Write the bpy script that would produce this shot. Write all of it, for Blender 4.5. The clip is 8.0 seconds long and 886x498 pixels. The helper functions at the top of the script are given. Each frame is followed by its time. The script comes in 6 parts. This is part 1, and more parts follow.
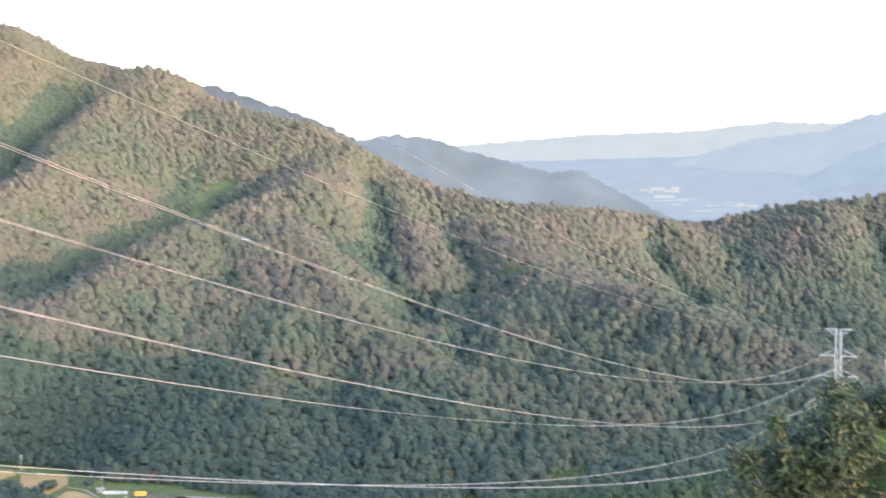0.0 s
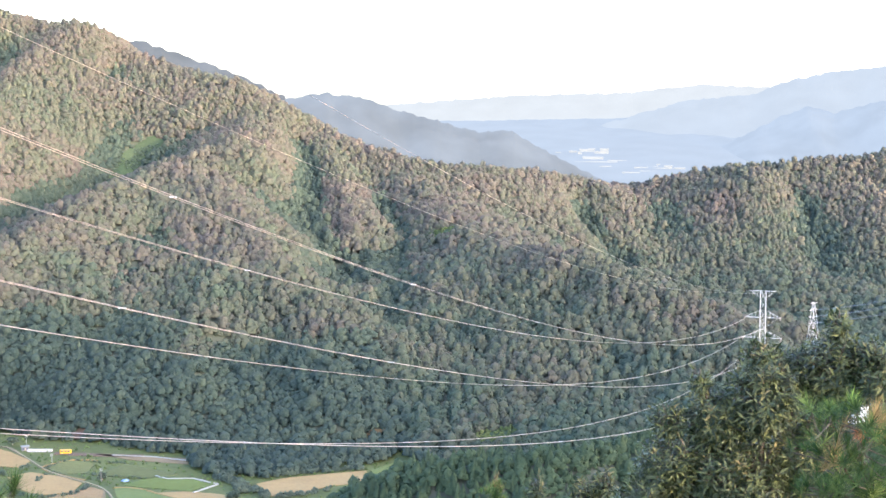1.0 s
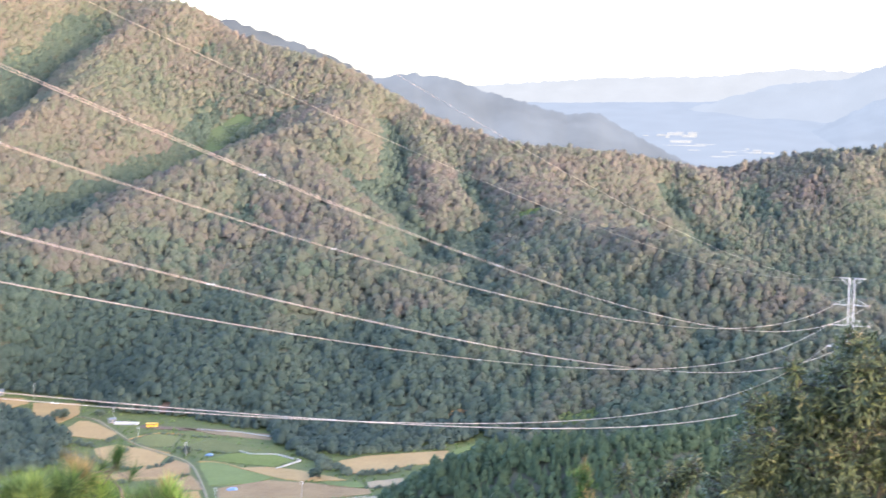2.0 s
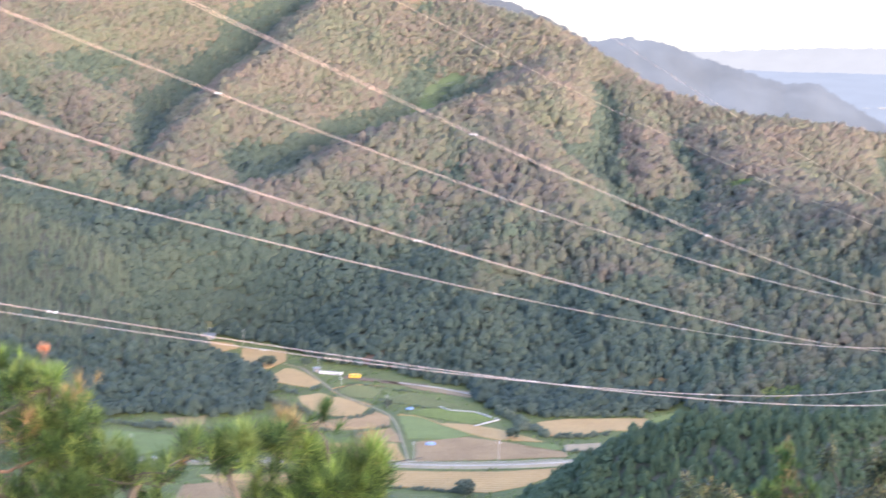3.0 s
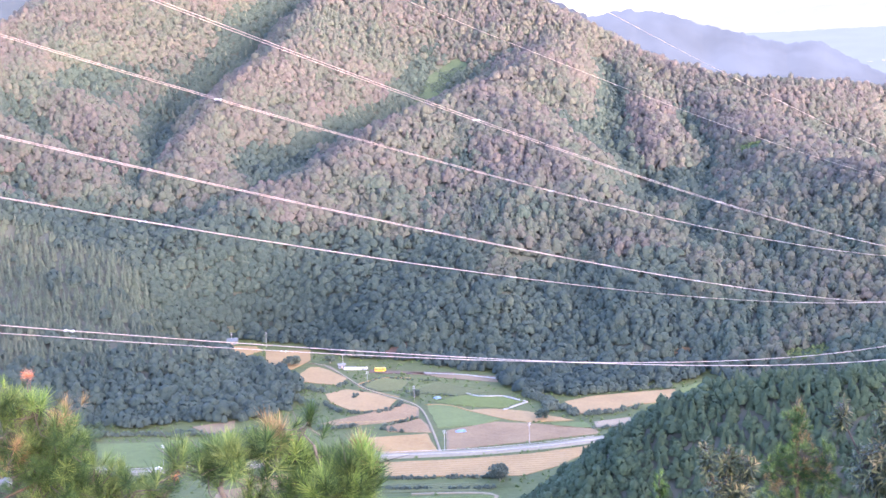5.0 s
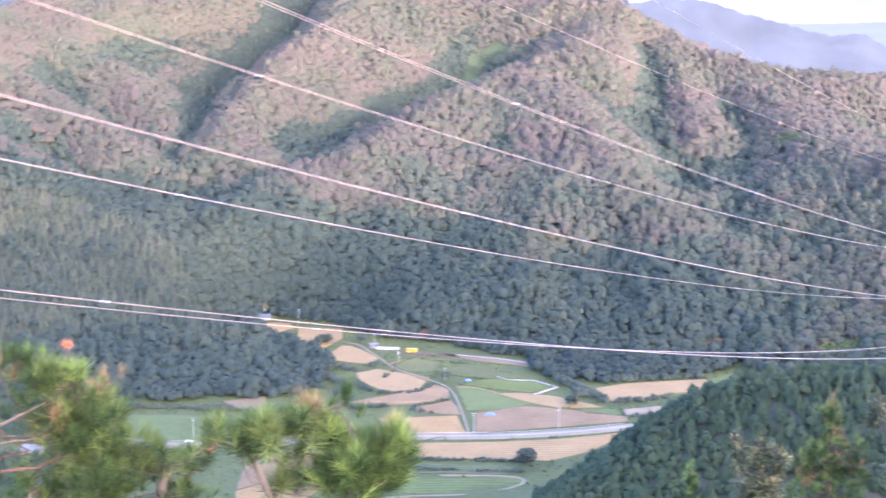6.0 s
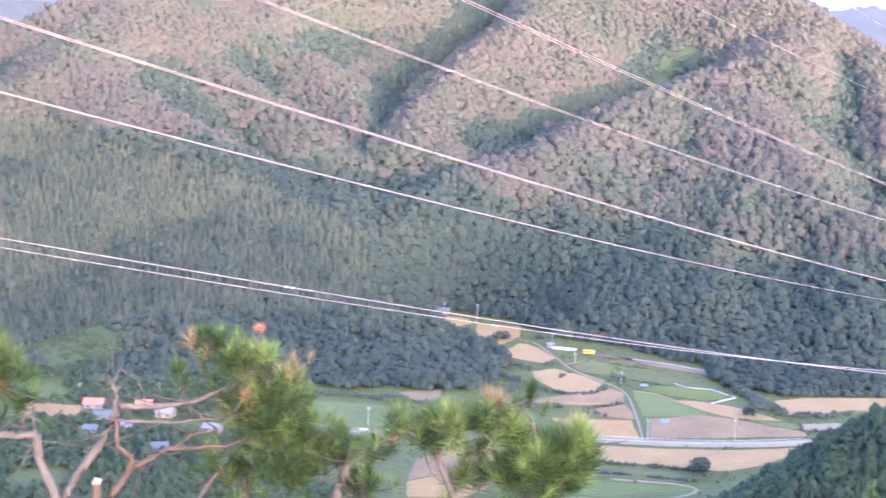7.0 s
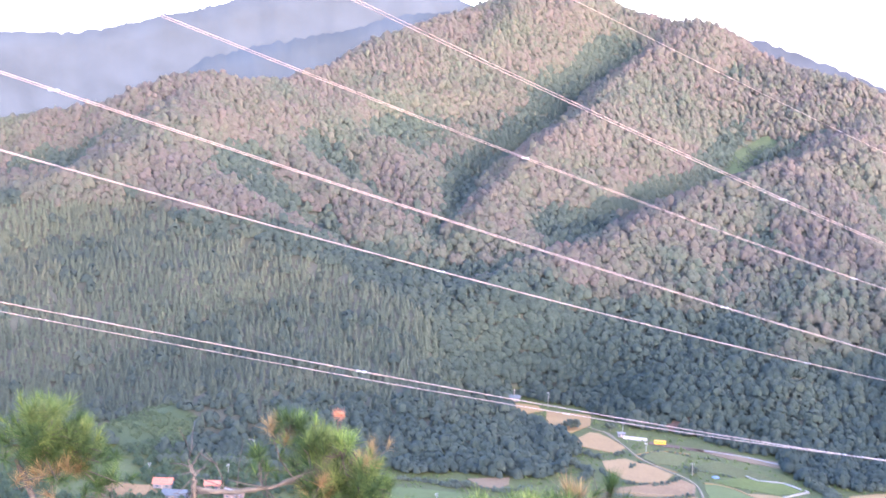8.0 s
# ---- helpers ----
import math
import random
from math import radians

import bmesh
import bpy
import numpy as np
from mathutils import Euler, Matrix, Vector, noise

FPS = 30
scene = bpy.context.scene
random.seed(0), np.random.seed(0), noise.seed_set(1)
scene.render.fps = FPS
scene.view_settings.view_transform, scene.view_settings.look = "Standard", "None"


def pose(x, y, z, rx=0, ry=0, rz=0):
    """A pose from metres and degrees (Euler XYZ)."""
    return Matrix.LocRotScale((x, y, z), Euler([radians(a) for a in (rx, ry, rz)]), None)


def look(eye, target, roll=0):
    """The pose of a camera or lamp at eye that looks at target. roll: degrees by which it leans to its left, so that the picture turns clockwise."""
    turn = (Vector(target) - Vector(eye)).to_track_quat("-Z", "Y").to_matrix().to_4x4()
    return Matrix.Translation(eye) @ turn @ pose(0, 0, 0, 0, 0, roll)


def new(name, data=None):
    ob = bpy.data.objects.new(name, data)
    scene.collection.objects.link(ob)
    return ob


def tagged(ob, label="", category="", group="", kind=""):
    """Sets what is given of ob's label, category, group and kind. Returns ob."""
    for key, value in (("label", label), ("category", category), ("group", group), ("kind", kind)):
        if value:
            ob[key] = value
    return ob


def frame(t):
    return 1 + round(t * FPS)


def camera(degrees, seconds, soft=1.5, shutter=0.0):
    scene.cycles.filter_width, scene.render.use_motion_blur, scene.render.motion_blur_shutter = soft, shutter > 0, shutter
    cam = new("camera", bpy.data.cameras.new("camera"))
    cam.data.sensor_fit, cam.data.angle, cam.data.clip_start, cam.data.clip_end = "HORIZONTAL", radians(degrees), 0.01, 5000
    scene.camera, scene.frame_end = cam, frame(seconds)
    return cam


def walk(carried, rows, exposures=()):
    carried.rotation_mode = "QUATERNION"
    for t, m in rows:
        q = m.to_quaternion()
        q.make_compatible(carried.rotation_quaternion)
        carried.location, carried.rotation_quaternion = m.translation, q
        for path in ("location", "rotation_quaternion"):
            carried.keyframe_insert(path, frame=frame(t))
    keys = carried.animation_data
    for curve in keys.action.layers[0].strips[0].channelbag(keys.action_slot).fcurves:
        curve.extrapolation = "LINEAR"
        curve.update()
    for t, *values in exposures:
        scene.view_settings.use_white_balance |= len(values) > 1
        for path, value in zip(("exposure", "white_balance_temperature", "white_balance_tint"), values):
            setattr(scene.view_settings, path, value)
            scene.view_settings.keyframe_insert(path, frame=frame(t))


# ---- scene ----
EYE_Z = 250.0
EXPOSURE = 4.47


def aim(az, el, roll, x=0.0, y=0.0, z=0.0):
    """Camera pose at the lookout: bearing clockwise from +Y, elevation and lean, in degrees."""
    a, e = radians(az), radians(el)
    eye = Vector((x, y, EYE_Z + z))
    return look(eye, eye + Vector((math.sin(a) * math.cos(e), math.cos(a) * math.cos(e), math.sin(e))), roll)


cam = camera(30.77, 8.0, soft=1.55, shutter=0.5)
walk(cam, [
    (0.0, aim(9.01, -4.80, -0.74, -0.06, 0, -0.08)),
    (0.5, aim(11.24, -6.01, -0.85, -0.05, 0, -0.08)),
    (1.0, aim(11.53, -6.26, -0.01, -0.042, 0, -0.077)),
    (1.2, aim(11.31, -6.29, 0.03, -0.05, 0, -0.077)),
    (2.3, aim(6.74, -7.44, 1.12, -0.17, 0, -0.07)),
    (2.5, aim(5.35, -7.80, 1.58, -0.18, 0, -0.07)),
    (3.0, aim(1.12, -8.47, 2.17, -0.165, 0, -0.045)),
    (3.5, aim(-1.41, -9.68, 0.83, -0.10, 0, -0.02)),
    (4.0, aim(-1.37, -9.43, -0.27, 0.0, 0, 0.0)),
    (4.5, aim(0.00, -9.00, -1.94, 0.08, 0, 0.005)),
    (4.7, aim(0.46, -8.77, -2.60, 0.10, 0, 0.0)),
    (5.8, aim(0.41, -9.52, -1.36, 0.068, 0, 0.0)),
    (6.0, aim(-0.72, -9.50, -0.90, 0.06, 0, 0.0)),
    (6.5, aim(-3.83, -9.52, -0.01, 0.027, 0, 0.0)),
    (7.0, aim(-7.27, -9.55, 0.83, 0.0, 0, 0.0)),
    (7.5, aim(-8.83, -8.02, 0.68, -0.015, 0, 0.01)),
    (8.0, aim(-9.91, -6.55, 1.47, -0.063, 0, 0.02)),
], exposures=[(0.0, EXPOSURE - 0.36, 6150, 16), (0.6, EXPOSURE - 0.26, 6180, 17), (1.2, EXPOSURE - 0.1, 6200, 19), (2.5, EXPOSURE - 0.15, 6220, 25), (3.2, EXPOSURE - 0.1, 6180, 30), (4.5, EXPOSURE + 0.15, 5720, 41), (7.5, EXPOSURE + 0.14, 5620, 41), (8.0, EXPOSURE + 0.09, 5600, 41)])

# ---- light: low evening sun behind the lookout, hazy bright sky ----
SUN_AZ, SUN_EL = 145.0, 8.0
world = bpy.data.worlds.new("evening_sky")
world.use_nodes = True
scene.world = world
wn = world.node_tree.nodes
wl = world.node_tree.links
sky = wn.new("ShaderNodeTexSky")
sky.sky_type = "NISHITA"
sky.sun_disc = False
sky.sun_elevation = radians(SUN_EL)
sky.sun_rotation = radians(SUN_AZ)
sky.air_density, sky.dust_density, sky.ozone_density = 0.7, 2.5, 1.05
wl.new(sky.outputs[0], wn["Background"].inputs[0])
wn["Background"].inputs[1].default_value = 0.24
sun_data = bpy.data.lights.new("sun", "SUN")
sun_data.energy, sun_data.angle, sun_data.color = 0.295, radians(2.2), (1.0, 0.77, 0.69)
sun = new("sun", sun_data)
_a, _e = radians(SUN_AZ), radians(SUN_EL)
sun_from = Vector((math.sin(_a) * math.cos(_e), math.cos(_a) * math.cos(_e), math.sin(_e)))
sun.matrix_world = look(sun_from * 50, (0, 0, 0))


# ---- materials ----
def material(name):
    m = bpy.data.materials.new(name)
    m.use_nodes = True
    n, l = m.node_tree.nodes, m.node_tree.links
    return m, n, l, n["Principled BSDF"]


def ramp(n, stops):
    r = n.new("ShaderNodeValToRGB")
    while len(r.color_ramp.elements) < len(stops):
        r.color_ramp.elements.new(0.5)
    for e, (p, c) in zip(r.color_ramp.elements, stops):
        e.position, e.color = p, (*c, 1)
    return r


def rough_surface(name, dark, light, scale, rough=0.9, bump=0.3, big=0.1, dist=0.05, metal=0.0, island=False, by_object=False):
    """Two-scale mottled surface between two colours, with relief; optionally varied piece by piece."""
    m, n, l, b = material(name)
    co = n.new("ShaderNodeNewGeometry")
    fine, wide = n.new("ShaderNodeTexNoise"), n.new("ShaderNodeTexNoise")
    fine.inputs["Scale"].default_value, fine.inputs["Detail"].default_value = scale, 6
    wide.inputs["Scale"].default_value, wide.inputs["Detail"].default_value = scale * big, 3
    for t in (fine, wide):
        l.new(co.outputs["Position"], t.inputs["Vector"])
    mix = n.new("ShaderNodeMath")
    mix.operation = "MULTIPLY_ADD"
    mix.inputs[1].default_value = 0.5
    half = n.new("ShaderNodeMath")
    half.operation = "MULTIPLY"
    half.inputs[1].default_value = 0.5
    l.new(wide.outputs[0], half.inputs[0])
    l.new(fine.outputs[0], mix.inputs[0])
    l.new(half.outputs[0], mix.inputs[2])
    out = mix.outputs[0]
    if island or by_object:
        rnd = co.outputs["Random Per Island"] if island else n.new("ShaderNodeObjectInfo").outputs["Random"]
        add = n.new("ShaderNodeMath")
        add.operation = "MULTIPLY_ADD"
        add.inputs[1].default_value, add.inputs[2].default_value = 0.5, -0.25
        l.new(rnd, add.inputs[0])
        s = n.new("ShaderNodeMath")
        s.operation = "ADD"
        l.new(out, s.inputs[0])
        l.new(add.outputs[0], s.inputs[1])
        out = s.outputs[0]
    r = ramp(n, [(0.3, dark), (0.7, light)])
    l.new(out, r.inputs[0])
    l.new(r.outputs[0], b.inputs["Base Color"])
    b.inputs["Roughness"].default_value, b.inputs["Metallic"].default_value = rough, metal
    b.inputs["Specular IOR Level"].default_value = 0.1
    if bump:
        bn = n.new("ShaderNodeBump")
        bn.inputs["Strength"].default_value, bn.inputs["Distance"].default_value = bump, dist
        l.new(fine.outputs[0], bn.inputs["Height"])
        l.new(bn.outputs[0], b.inputs["Normal"])
    return m


def foliage(name, stops, leaf_scale=0.55, bump=1.0, dist=1.3, sun_tint=0.0):
    """Forest canopy: every crown its own tint, broken by leaf clumps."""
    m, n, l, b = material(name)
    g = n.new("ShaderNodeNewGeometry")
    patch = n.new("ShaderNodeTexNoise")
    patch.inputs["Scale"].default_value, patch.inputs["Detail"].default_value = 0.012, 4
    clump = n.new("ShaderNodeTexNoise")
    clump.inputs["Scale"].default_value, clump.inputs["Detail"].default_value = leaf_scale, 5
    for t in (patch, clump):
        l.new(g.outputs["Position"], t.inputs["Vector"])
    a = n.new("ShaderNodeMath")
    a.operation = "MULTIPLY_ADD"
    a.inputs[1].default_value = 0.30
    tree = n.new("ShaderNodeAttribute")
    tree.attribute_name = "tint"
    l.new(tree.outputs["Fac"], a.inputs[0])
    c = n.new("ShaderNodeMath")
    c.operation = "MULTIPLY_ADD"
    c.inputs[1].default_value, c.inputs[2].default_value = 1.0, -0.185
    l.new(patch.outputs[0], c.inputs[0])
    l.new(c.outputs[0], a.inputs[2])
    d = n.new("ShaderNodeMath")
    d.operation = "MULTIPLY_ADD"
    d.inputs[1].default_value = 0.45
    l.new(clump.outputs[0], d.inputs[0])
    e = n.new("ShaderNodeMath")
    e.operation = "SUBTRACT"
    e.inputs[1].default_value = 0.22
    l.new(a.outputs[0], e.inputs[0])
    l.new(e.outputs[0], d.inputs[2])
    # evening sun on the higher slopes, put into the leaf colour as a warmer tone
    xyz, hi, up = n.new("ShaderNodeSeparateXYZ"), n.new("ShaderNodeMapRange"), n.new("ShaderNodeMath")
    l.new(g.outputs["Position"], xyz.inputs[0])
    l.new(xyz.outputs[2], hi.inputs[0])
    hi.inputs[1].default_value, hi.inputs[2].default_value, hi.inputs[3].default_value, hi.inputs[4].default_value = 5, 115, -0.20, sun_tint
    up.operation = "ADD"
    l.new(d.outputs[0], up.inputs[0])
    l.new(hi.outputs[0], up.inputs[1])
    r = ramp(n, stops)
    l.new((up if sun_tint else d).outputs[0], r.inputs[0])
    l.new(r.outputs[0], b.inputs["Base Color"])
    b.inputs["Roughness"].default_value = 0.85
    b.inputs["Specular IOR Level"].default_value = 0.15
    bn = n.new("ShaderNodeBump")
    bn.inputs["Strength"].default_value, bn.inputs["Distance"].default_value = bump, dist
    l.new(clump.outputs[0], bn.inputs["Height"])
    l.new(bn.outputs[0], b.inputs["Normal"])
    tr, mx = n.new("ShaderNodeBsdfTranslucent"), n.new("ShaderNodeMixShader")
    l.new(r.outputs[0], tr.inputs[0])
    mx.inputs[0].default_value = 0.5
    l.new(b.outputs[0], mx.inputs[1])
    l.new(tr.outputs[0], mx.inputs[2])
    l.new(mx.outputs[0], n["Material Output"].inputs[0])
    return m


M_FOREST = foliage("mixed_forest", [(0.0, (0.029, 0.047, 0.034)), (0.25, (0.042, 0.059, 0.041)), (0.50, (0.055, 0.062, 0.043)), (0.75, (0.065, 0.061, 0.048)), (1.0, (0.075, 0.062, 0.053))], bump=0.8, sun_tint=0.18)
M_CONIFER = foliage("conifer_forest", [(0.1, (0.041, 0.056, 0.040)), (0.5, (0.057, 0.071, 0.048)), (0.9, (0.078, 0.082, 0.052))], sun_tint=0.1)
# green leaves with the shade of gullies and low slopes mixed into the colour
M_SHADEGREEN = foliage("shaded_gully_greenwood", [(0.1, (0.025, 0.038, 0.031)), (0.5, (0.034, 0.049, 0.037)), (0.9, (0.051, 0.063, 0.042))])
M_NEARWOOD = foliage("near_green_wood", [(0.1, (0.023, 0.040, 0.023)), (0.5, (0.038, 0.058, 0.029)), (0.9, (0.061, 0.077, 0.036))])
M_SCRUB = foliage("meadow_scrub", [(0.1, (0.034, 0.054, 0.018)), (0.5, (0.056, 0.078, 0.026)), (0.9, (0.088, 0.102, 0.038))])
M_GROUND = rough_surface("forest_floor_and_grass", (0.020, 0.028, 0.008), (0.045, 0.050, 0.013), 0.25, bump=0.7, big=0.06, dist=0.5)
# leaf litter on the wooded slopes, grass on the valley floor
_g = M_GROUND.node_tree
_base = _g.nodes["Principled BSDF"].inputs["Base Color"]
_grass = _base.links[0].from_socket
_pos, _sep, _edge, _mixc = _g.nodes.new("ShaderNodeNewGeometry"), _g.nodes.new("ShaderNodeSeparateXYZ"), _g.nodes.new("ShaderNodeMapRange"), _g.nodes.new("ShaderNodeMix")
_mixc.data_type = "RGBA"
_g.links.new(_pos.outputs["Position"], _sep.inputs[0])
_g.links.new(_sep.outputs[2], _edge.inputs[0])
_edge.inputs[1].default_value, _edge.inputs[2].default_value = 1.0, 5.0
_g.links.new(_edge.outputs[0], _mixc.inputs[0])
_g.links.new(_grass, _mixc.inputs[6])
_mixc.inputs[7].default_value = (0.032, 0.036, 0.026, 1)
_g.links.new(_mixc.outputs[2], _base)
M_STEEL = rough_surface("galvanised_steel", (0.25, 0.245, 0.24), (0.35, 0.345, 0.335), 3.0, rough=0.5, bump=0.0, metal=0.0)
M_WIRE = rough_surface("aluminium_conductor", (0.165, 0.121, 0.096), (0.22, 0.166, 0.134), 2.0, rough=0.4, bump=0.0, metal=0.0)


# ---- building helpers ----
def link_mesh(name, verts, faces, mat, smooth=False):
    me = bpy.data.meshes.new(name)
    me.from_pydata(verts, [], faces)
    if smooth:
        me.shade_smooth()
    me.materials.append(mat)
    return new(name, me)


def part(name, bm, mat, parent=None, label="", smooth=False):
    me = bpy.data.meshes.new(name)
    bm.to_mesh(me)
    bm.free()
    if smooth:
        me.shade_smooth()
    me.materials.append(mat)
    ob = new(name, me)
    ob.parent = parent
    return tagged(ob, label)


def rod(bm, a, b, r0, r1=None, n=6):
    """A tapered rod from a to b."""
    a, b = Vector(a), Vector(b)
    r1 = r0 if r1 is None else r1
    d = (b - a).normalized()
    s = d.orthogonal().normalized()
    t = d.cross(s)
    rings = []
    for p, r in ((a, r0), (b, r1)):
        rings.append([bm.verts.new(p + (s * math.cos(2 * math.pi * i / n) + t * math.sin(2 * math.pi * i / n)) * r) for i in range(n)])
    for i in range(n):
        bm.faces.new((rings[0][i], rings[0][(i + 1) % n], rings[1][(i + 1) % n], rings[1][i]))
    bm.faces.new(rings[0][::-1])
    bm.faces.new(rings[1])


def box(bm, x0, y0, z0, x1, y1, z1):
    v = [bm.verts.new(p) for p in ((x0, y0, z0), (x1, y0, z0), (x1, y1, z0), (x0, y1, z0), (x0, y0, z1), (x1, y0, z1), (x1, y1, z1), (x0, y1, z1))]
    for f in ((3, 2, 1, 0), (4, 5, 6, 7), (0, 1, 5, 4), (1, 2, 6, 5), (2, 3, 7, 6), (3, 0, 4, 7)):
        bm.faces.new([v[i] for i in f])


def tube(bm, pts, radii, n=5):
    """A bent tapered limb through the points."""
    pts = [Vector(p) for p in pts]
    last = None
    for i, p in enumerate(pts):
        d = (pts[min(i + 1, len(pts) - 1)] - pts[max(i - 1, 0)]).normalized()
        s = d.cross(Vector((0.31, 0.17, 0.93)))
        s = s.normalized() if s.length > 0.05 else d.orthogonal().normalized()
        t = d.cross(s)
        ring = [bm.verts.new(p + (s * math.cos(2 * math.pi * k / n) + t * math.sin(2 * math.pi * k / n)) * radii[i]) for k in range(n)]
        if last:
            for k in range(n):
                bm.faces.new((last[k], last[(k + 1) % n], ring[(k + 1) % n], ring[k]))
        else:
            bm.faces.new(ring[::-1])
        last = ring
    bm.faces.new(last)


# ---- land ----
def _hash(ix, iy, seed):
    h = (ix.astype(np.int64) * 374761393 + iy.astype(np.int64) * 668265263 + seed * 1442695041) & 0xFFFFFFFF
    h = ((h ^ (h >> 13)) * 1274126177) & 0xFFFFFFFF
    return ((h ^ (h >> 16)) & 0xFFFF) / 65535.0


def vnoise(x, y, seed=0):
    ix, iy = np.floor(x), np.floor(y)
    fx, fy = x - ix, y - iy
    fx, fy = fx * fx * (3 - 2 * fx), fy * fy * (3 - 2 * fy)
    a, b = _hash(ix, iy, seed), _hash(ix + 1, iy, seed)
    c, d = _hash(ix, iy + 1, seed), _hash(ix + 1, iy + 1, seed)
    return (a * (1 - fx) + b * fx) * (1 - fy) + (c * (1 - fx) + d * fx) * fy


def fbm(x, y, octaves=4, seed=0):
    s, amp, tot = 0.0, 1.0, 0.0
    for o in range(octaves):
        s = s + amp * vnoise(x * 2 ** o, y * 2 ** o, seed + o)
        tot += amp
        amp *= 0.5
    return s / tot - 0.5


CANOPY = 7.0


def crest(*pts):
    """A ridge given from the lookout: bearing, elevation of its tree tops, distance."""
    return [(d * math.sin(radians(a)), d * math.cos(radians(a)), EYE_Z + d * math.tan(radians(e)) - CANOPY) for a, e, d in pts]


RIDGES = [
    # main crest with its peak, down to the saddle
    (crest((-14.6, -0.3, 1820), (-13, 0.25, 1880), (-11.4, 1.2, 1960), (-9.8, 1.75, 2020), (-8.4, 2.2, 2060), (-6.15, 3.33, 2100), (-3.7, 2.15, 2060), (-2.3, 1.8, 2010), (-1.4, 1.85, 1980),
           (0.04, 0.94, 1940), (1.95, 0.27, 1890), (4.68, -0.23, 1830), (5.86, -0.92, 1790), (7.05, -1.72, 1760), (8.64, -2.52, 1720), (10.44, -3.02, 1690), (11.45, -3.2, 1680),
           (13.05, -3.26, 1700), (15.86, -3.5, 1760), (17.66, -3.9, 1820), (18.3, -4.0, 1840)), 0.60),
    # hill beyond the saddle
    (crest((18.3, -4.0, 1840), (19.6, -3.6, 1835), (22.6, -3.07, 1830), (25.2, -2.84, 1840), (26.9, -2.57, 1850), (29, -3.0, 1860), (36, -5.2, 1880)), 0.50),
    # spur west of the stream, from the crest
    (crest((-30, -3.6, 1750), (-25.4, -2.1, 1720), (-23.5, -1.8, 1710), (-21, -1.28, 1700), (-19.6, -0.53, 1700), (-18.3, -0.37, 1700), (-16.9, -0.6, 1730), (-15.3, -0.66, 1780), (-14.6, -0.3, 1820)), 0.55),
    (crest((-16.2, -0.6, 1750), (-14.2, -1.7, 1690), (-12.3, -2.6, 1640), (-11.0, -3.8, 1560), (-10.6, -5.0, 1480)), 0.62),
    (crest((-19.3, -0.7, 1690), (-16.1, -2.6, 1600), (-14.0, -3.8, 1520), (-12.2, -5.0, 1450), (-10.9, -6.1, 1400)), 0.65),
    (crest((-18.6, -0.6, 1690), (-19.6, -1.7, 1590), (-20.4, -2.84, 1500), (-18.05, -4.09, 1410), (-15.25, -5.84, 1320), (-12.8, -7.6, 1250), (-11.5, -8.3, 1225), (-10.1, -9.55, 1200), (-8.0, -11.1, 1170)), 0.50),
    (crest((-13.2, -7.9, 1240), (-11.0, -9.7, 1160), (-9.0, -11.0, 1110), (-7.2, -12.0, 1075), (-6.2, -12.6, 1055)), 0.62),
    (crest((-20.4, -2.84, 1500), (-25, -4.6, 1420), (-31, -6.5, 1350)), 0.50),
    # spur between the stream and the green gully
    (crest((-2.0, 1.3, 1950), (-3.0, 0.2, 1850), (-4.7, -1.2, 1720), (-6.6, -2.6, 1600), (-7.8, -4.2, 1500), (-8.6, -5.0, 1440)), 0.66),
    # long middle spur
    (crest((5.2, -1.0, 1790), (3.87, -2.2, 1650), (1.5, -3.17, 1560), (-0.66, -4.13, 1480), (-2.41, -5.27, 1410), (-4.27, -6.1, 1365), (-6.0, -6.6, 1335), (-7.6, -7.2, 1305)), 0.62),
    # broad spur west of the eastern gully
    (crest((7.4, -2.2, 1720), (8.2, -4.2, 1570), (8.5, -5.2, 1490)), 0.55),
    # front spurs to the fields
    (crest((2.2, -3.3, 1560), (4.0, -4.6, 1440), (5.6, -6.6, 1330), (7.0, -8.2, 1260), (8.6, -9.14, 1210), (10.02, -9.85, 1170), (11.4, -11.4, 1120)), 0.60),
    (crest((0.4, -5.9, 1400), (1.62, -6.42, 1370), (4.43, -7.3, 1310), (7.0, -8.1, 1265)), 0.60),
    (crest((3.6, -5.6, 1390), (2.6, -8.0, 1260), (2.8, -10.6, 1150)), 0.50),
    (crest((7.6, -8.7, 1230), (7.9, -10.8, 1130), (8.2, -12.6, 1060)), 0.50),
    # round shoulder towards the pylons
    (crest((10.4, -3.6, 1640), (12.2, -5.2, 1480), (13.9, -6.1, 1380), (15.9, -6.22, 1320), (17.9, -6.8, 1270), (20.5, -7.75, 1220), (21.9, -8.5, 1190), (23, -9.8, 1160)), 0.50),
    (crest((14.2, -6.3, 1360), (13.6, -8.8, 1240), (13.4, -11.0, 1150)), 0.55),
    # near spur below the lookout, carrying the pylons
    (crest((5.4, -16.7, 650), (5.9, -16.15, 640), (8.4, -14.8, 600), (10.4, -13.65, 575), (15.6, -13.0, 560), (19.5, -12.5, 590), (23, -12.0, 630), (30, -10.2, 640), (40, -7, 600)), 0.85),
]
# lookout hill, and an unseen ridge in the south-east, added so that its evening shadow fills the valley
LOOKOUT = [(0, -6, 248.5), (10, -60, 254), (-40, -160, 262), (-100, -400, 280), (-140, -800, 300)]
SHADE = [(420, -348, 412), (560, -255, 394), (690, -110, 325), (770, -22, 288), (840, 61, 270), (900, 141, 214), (980, 244, 182), (1100, 345, 185), (1350, 553, 225), (1600, 700, 250)]
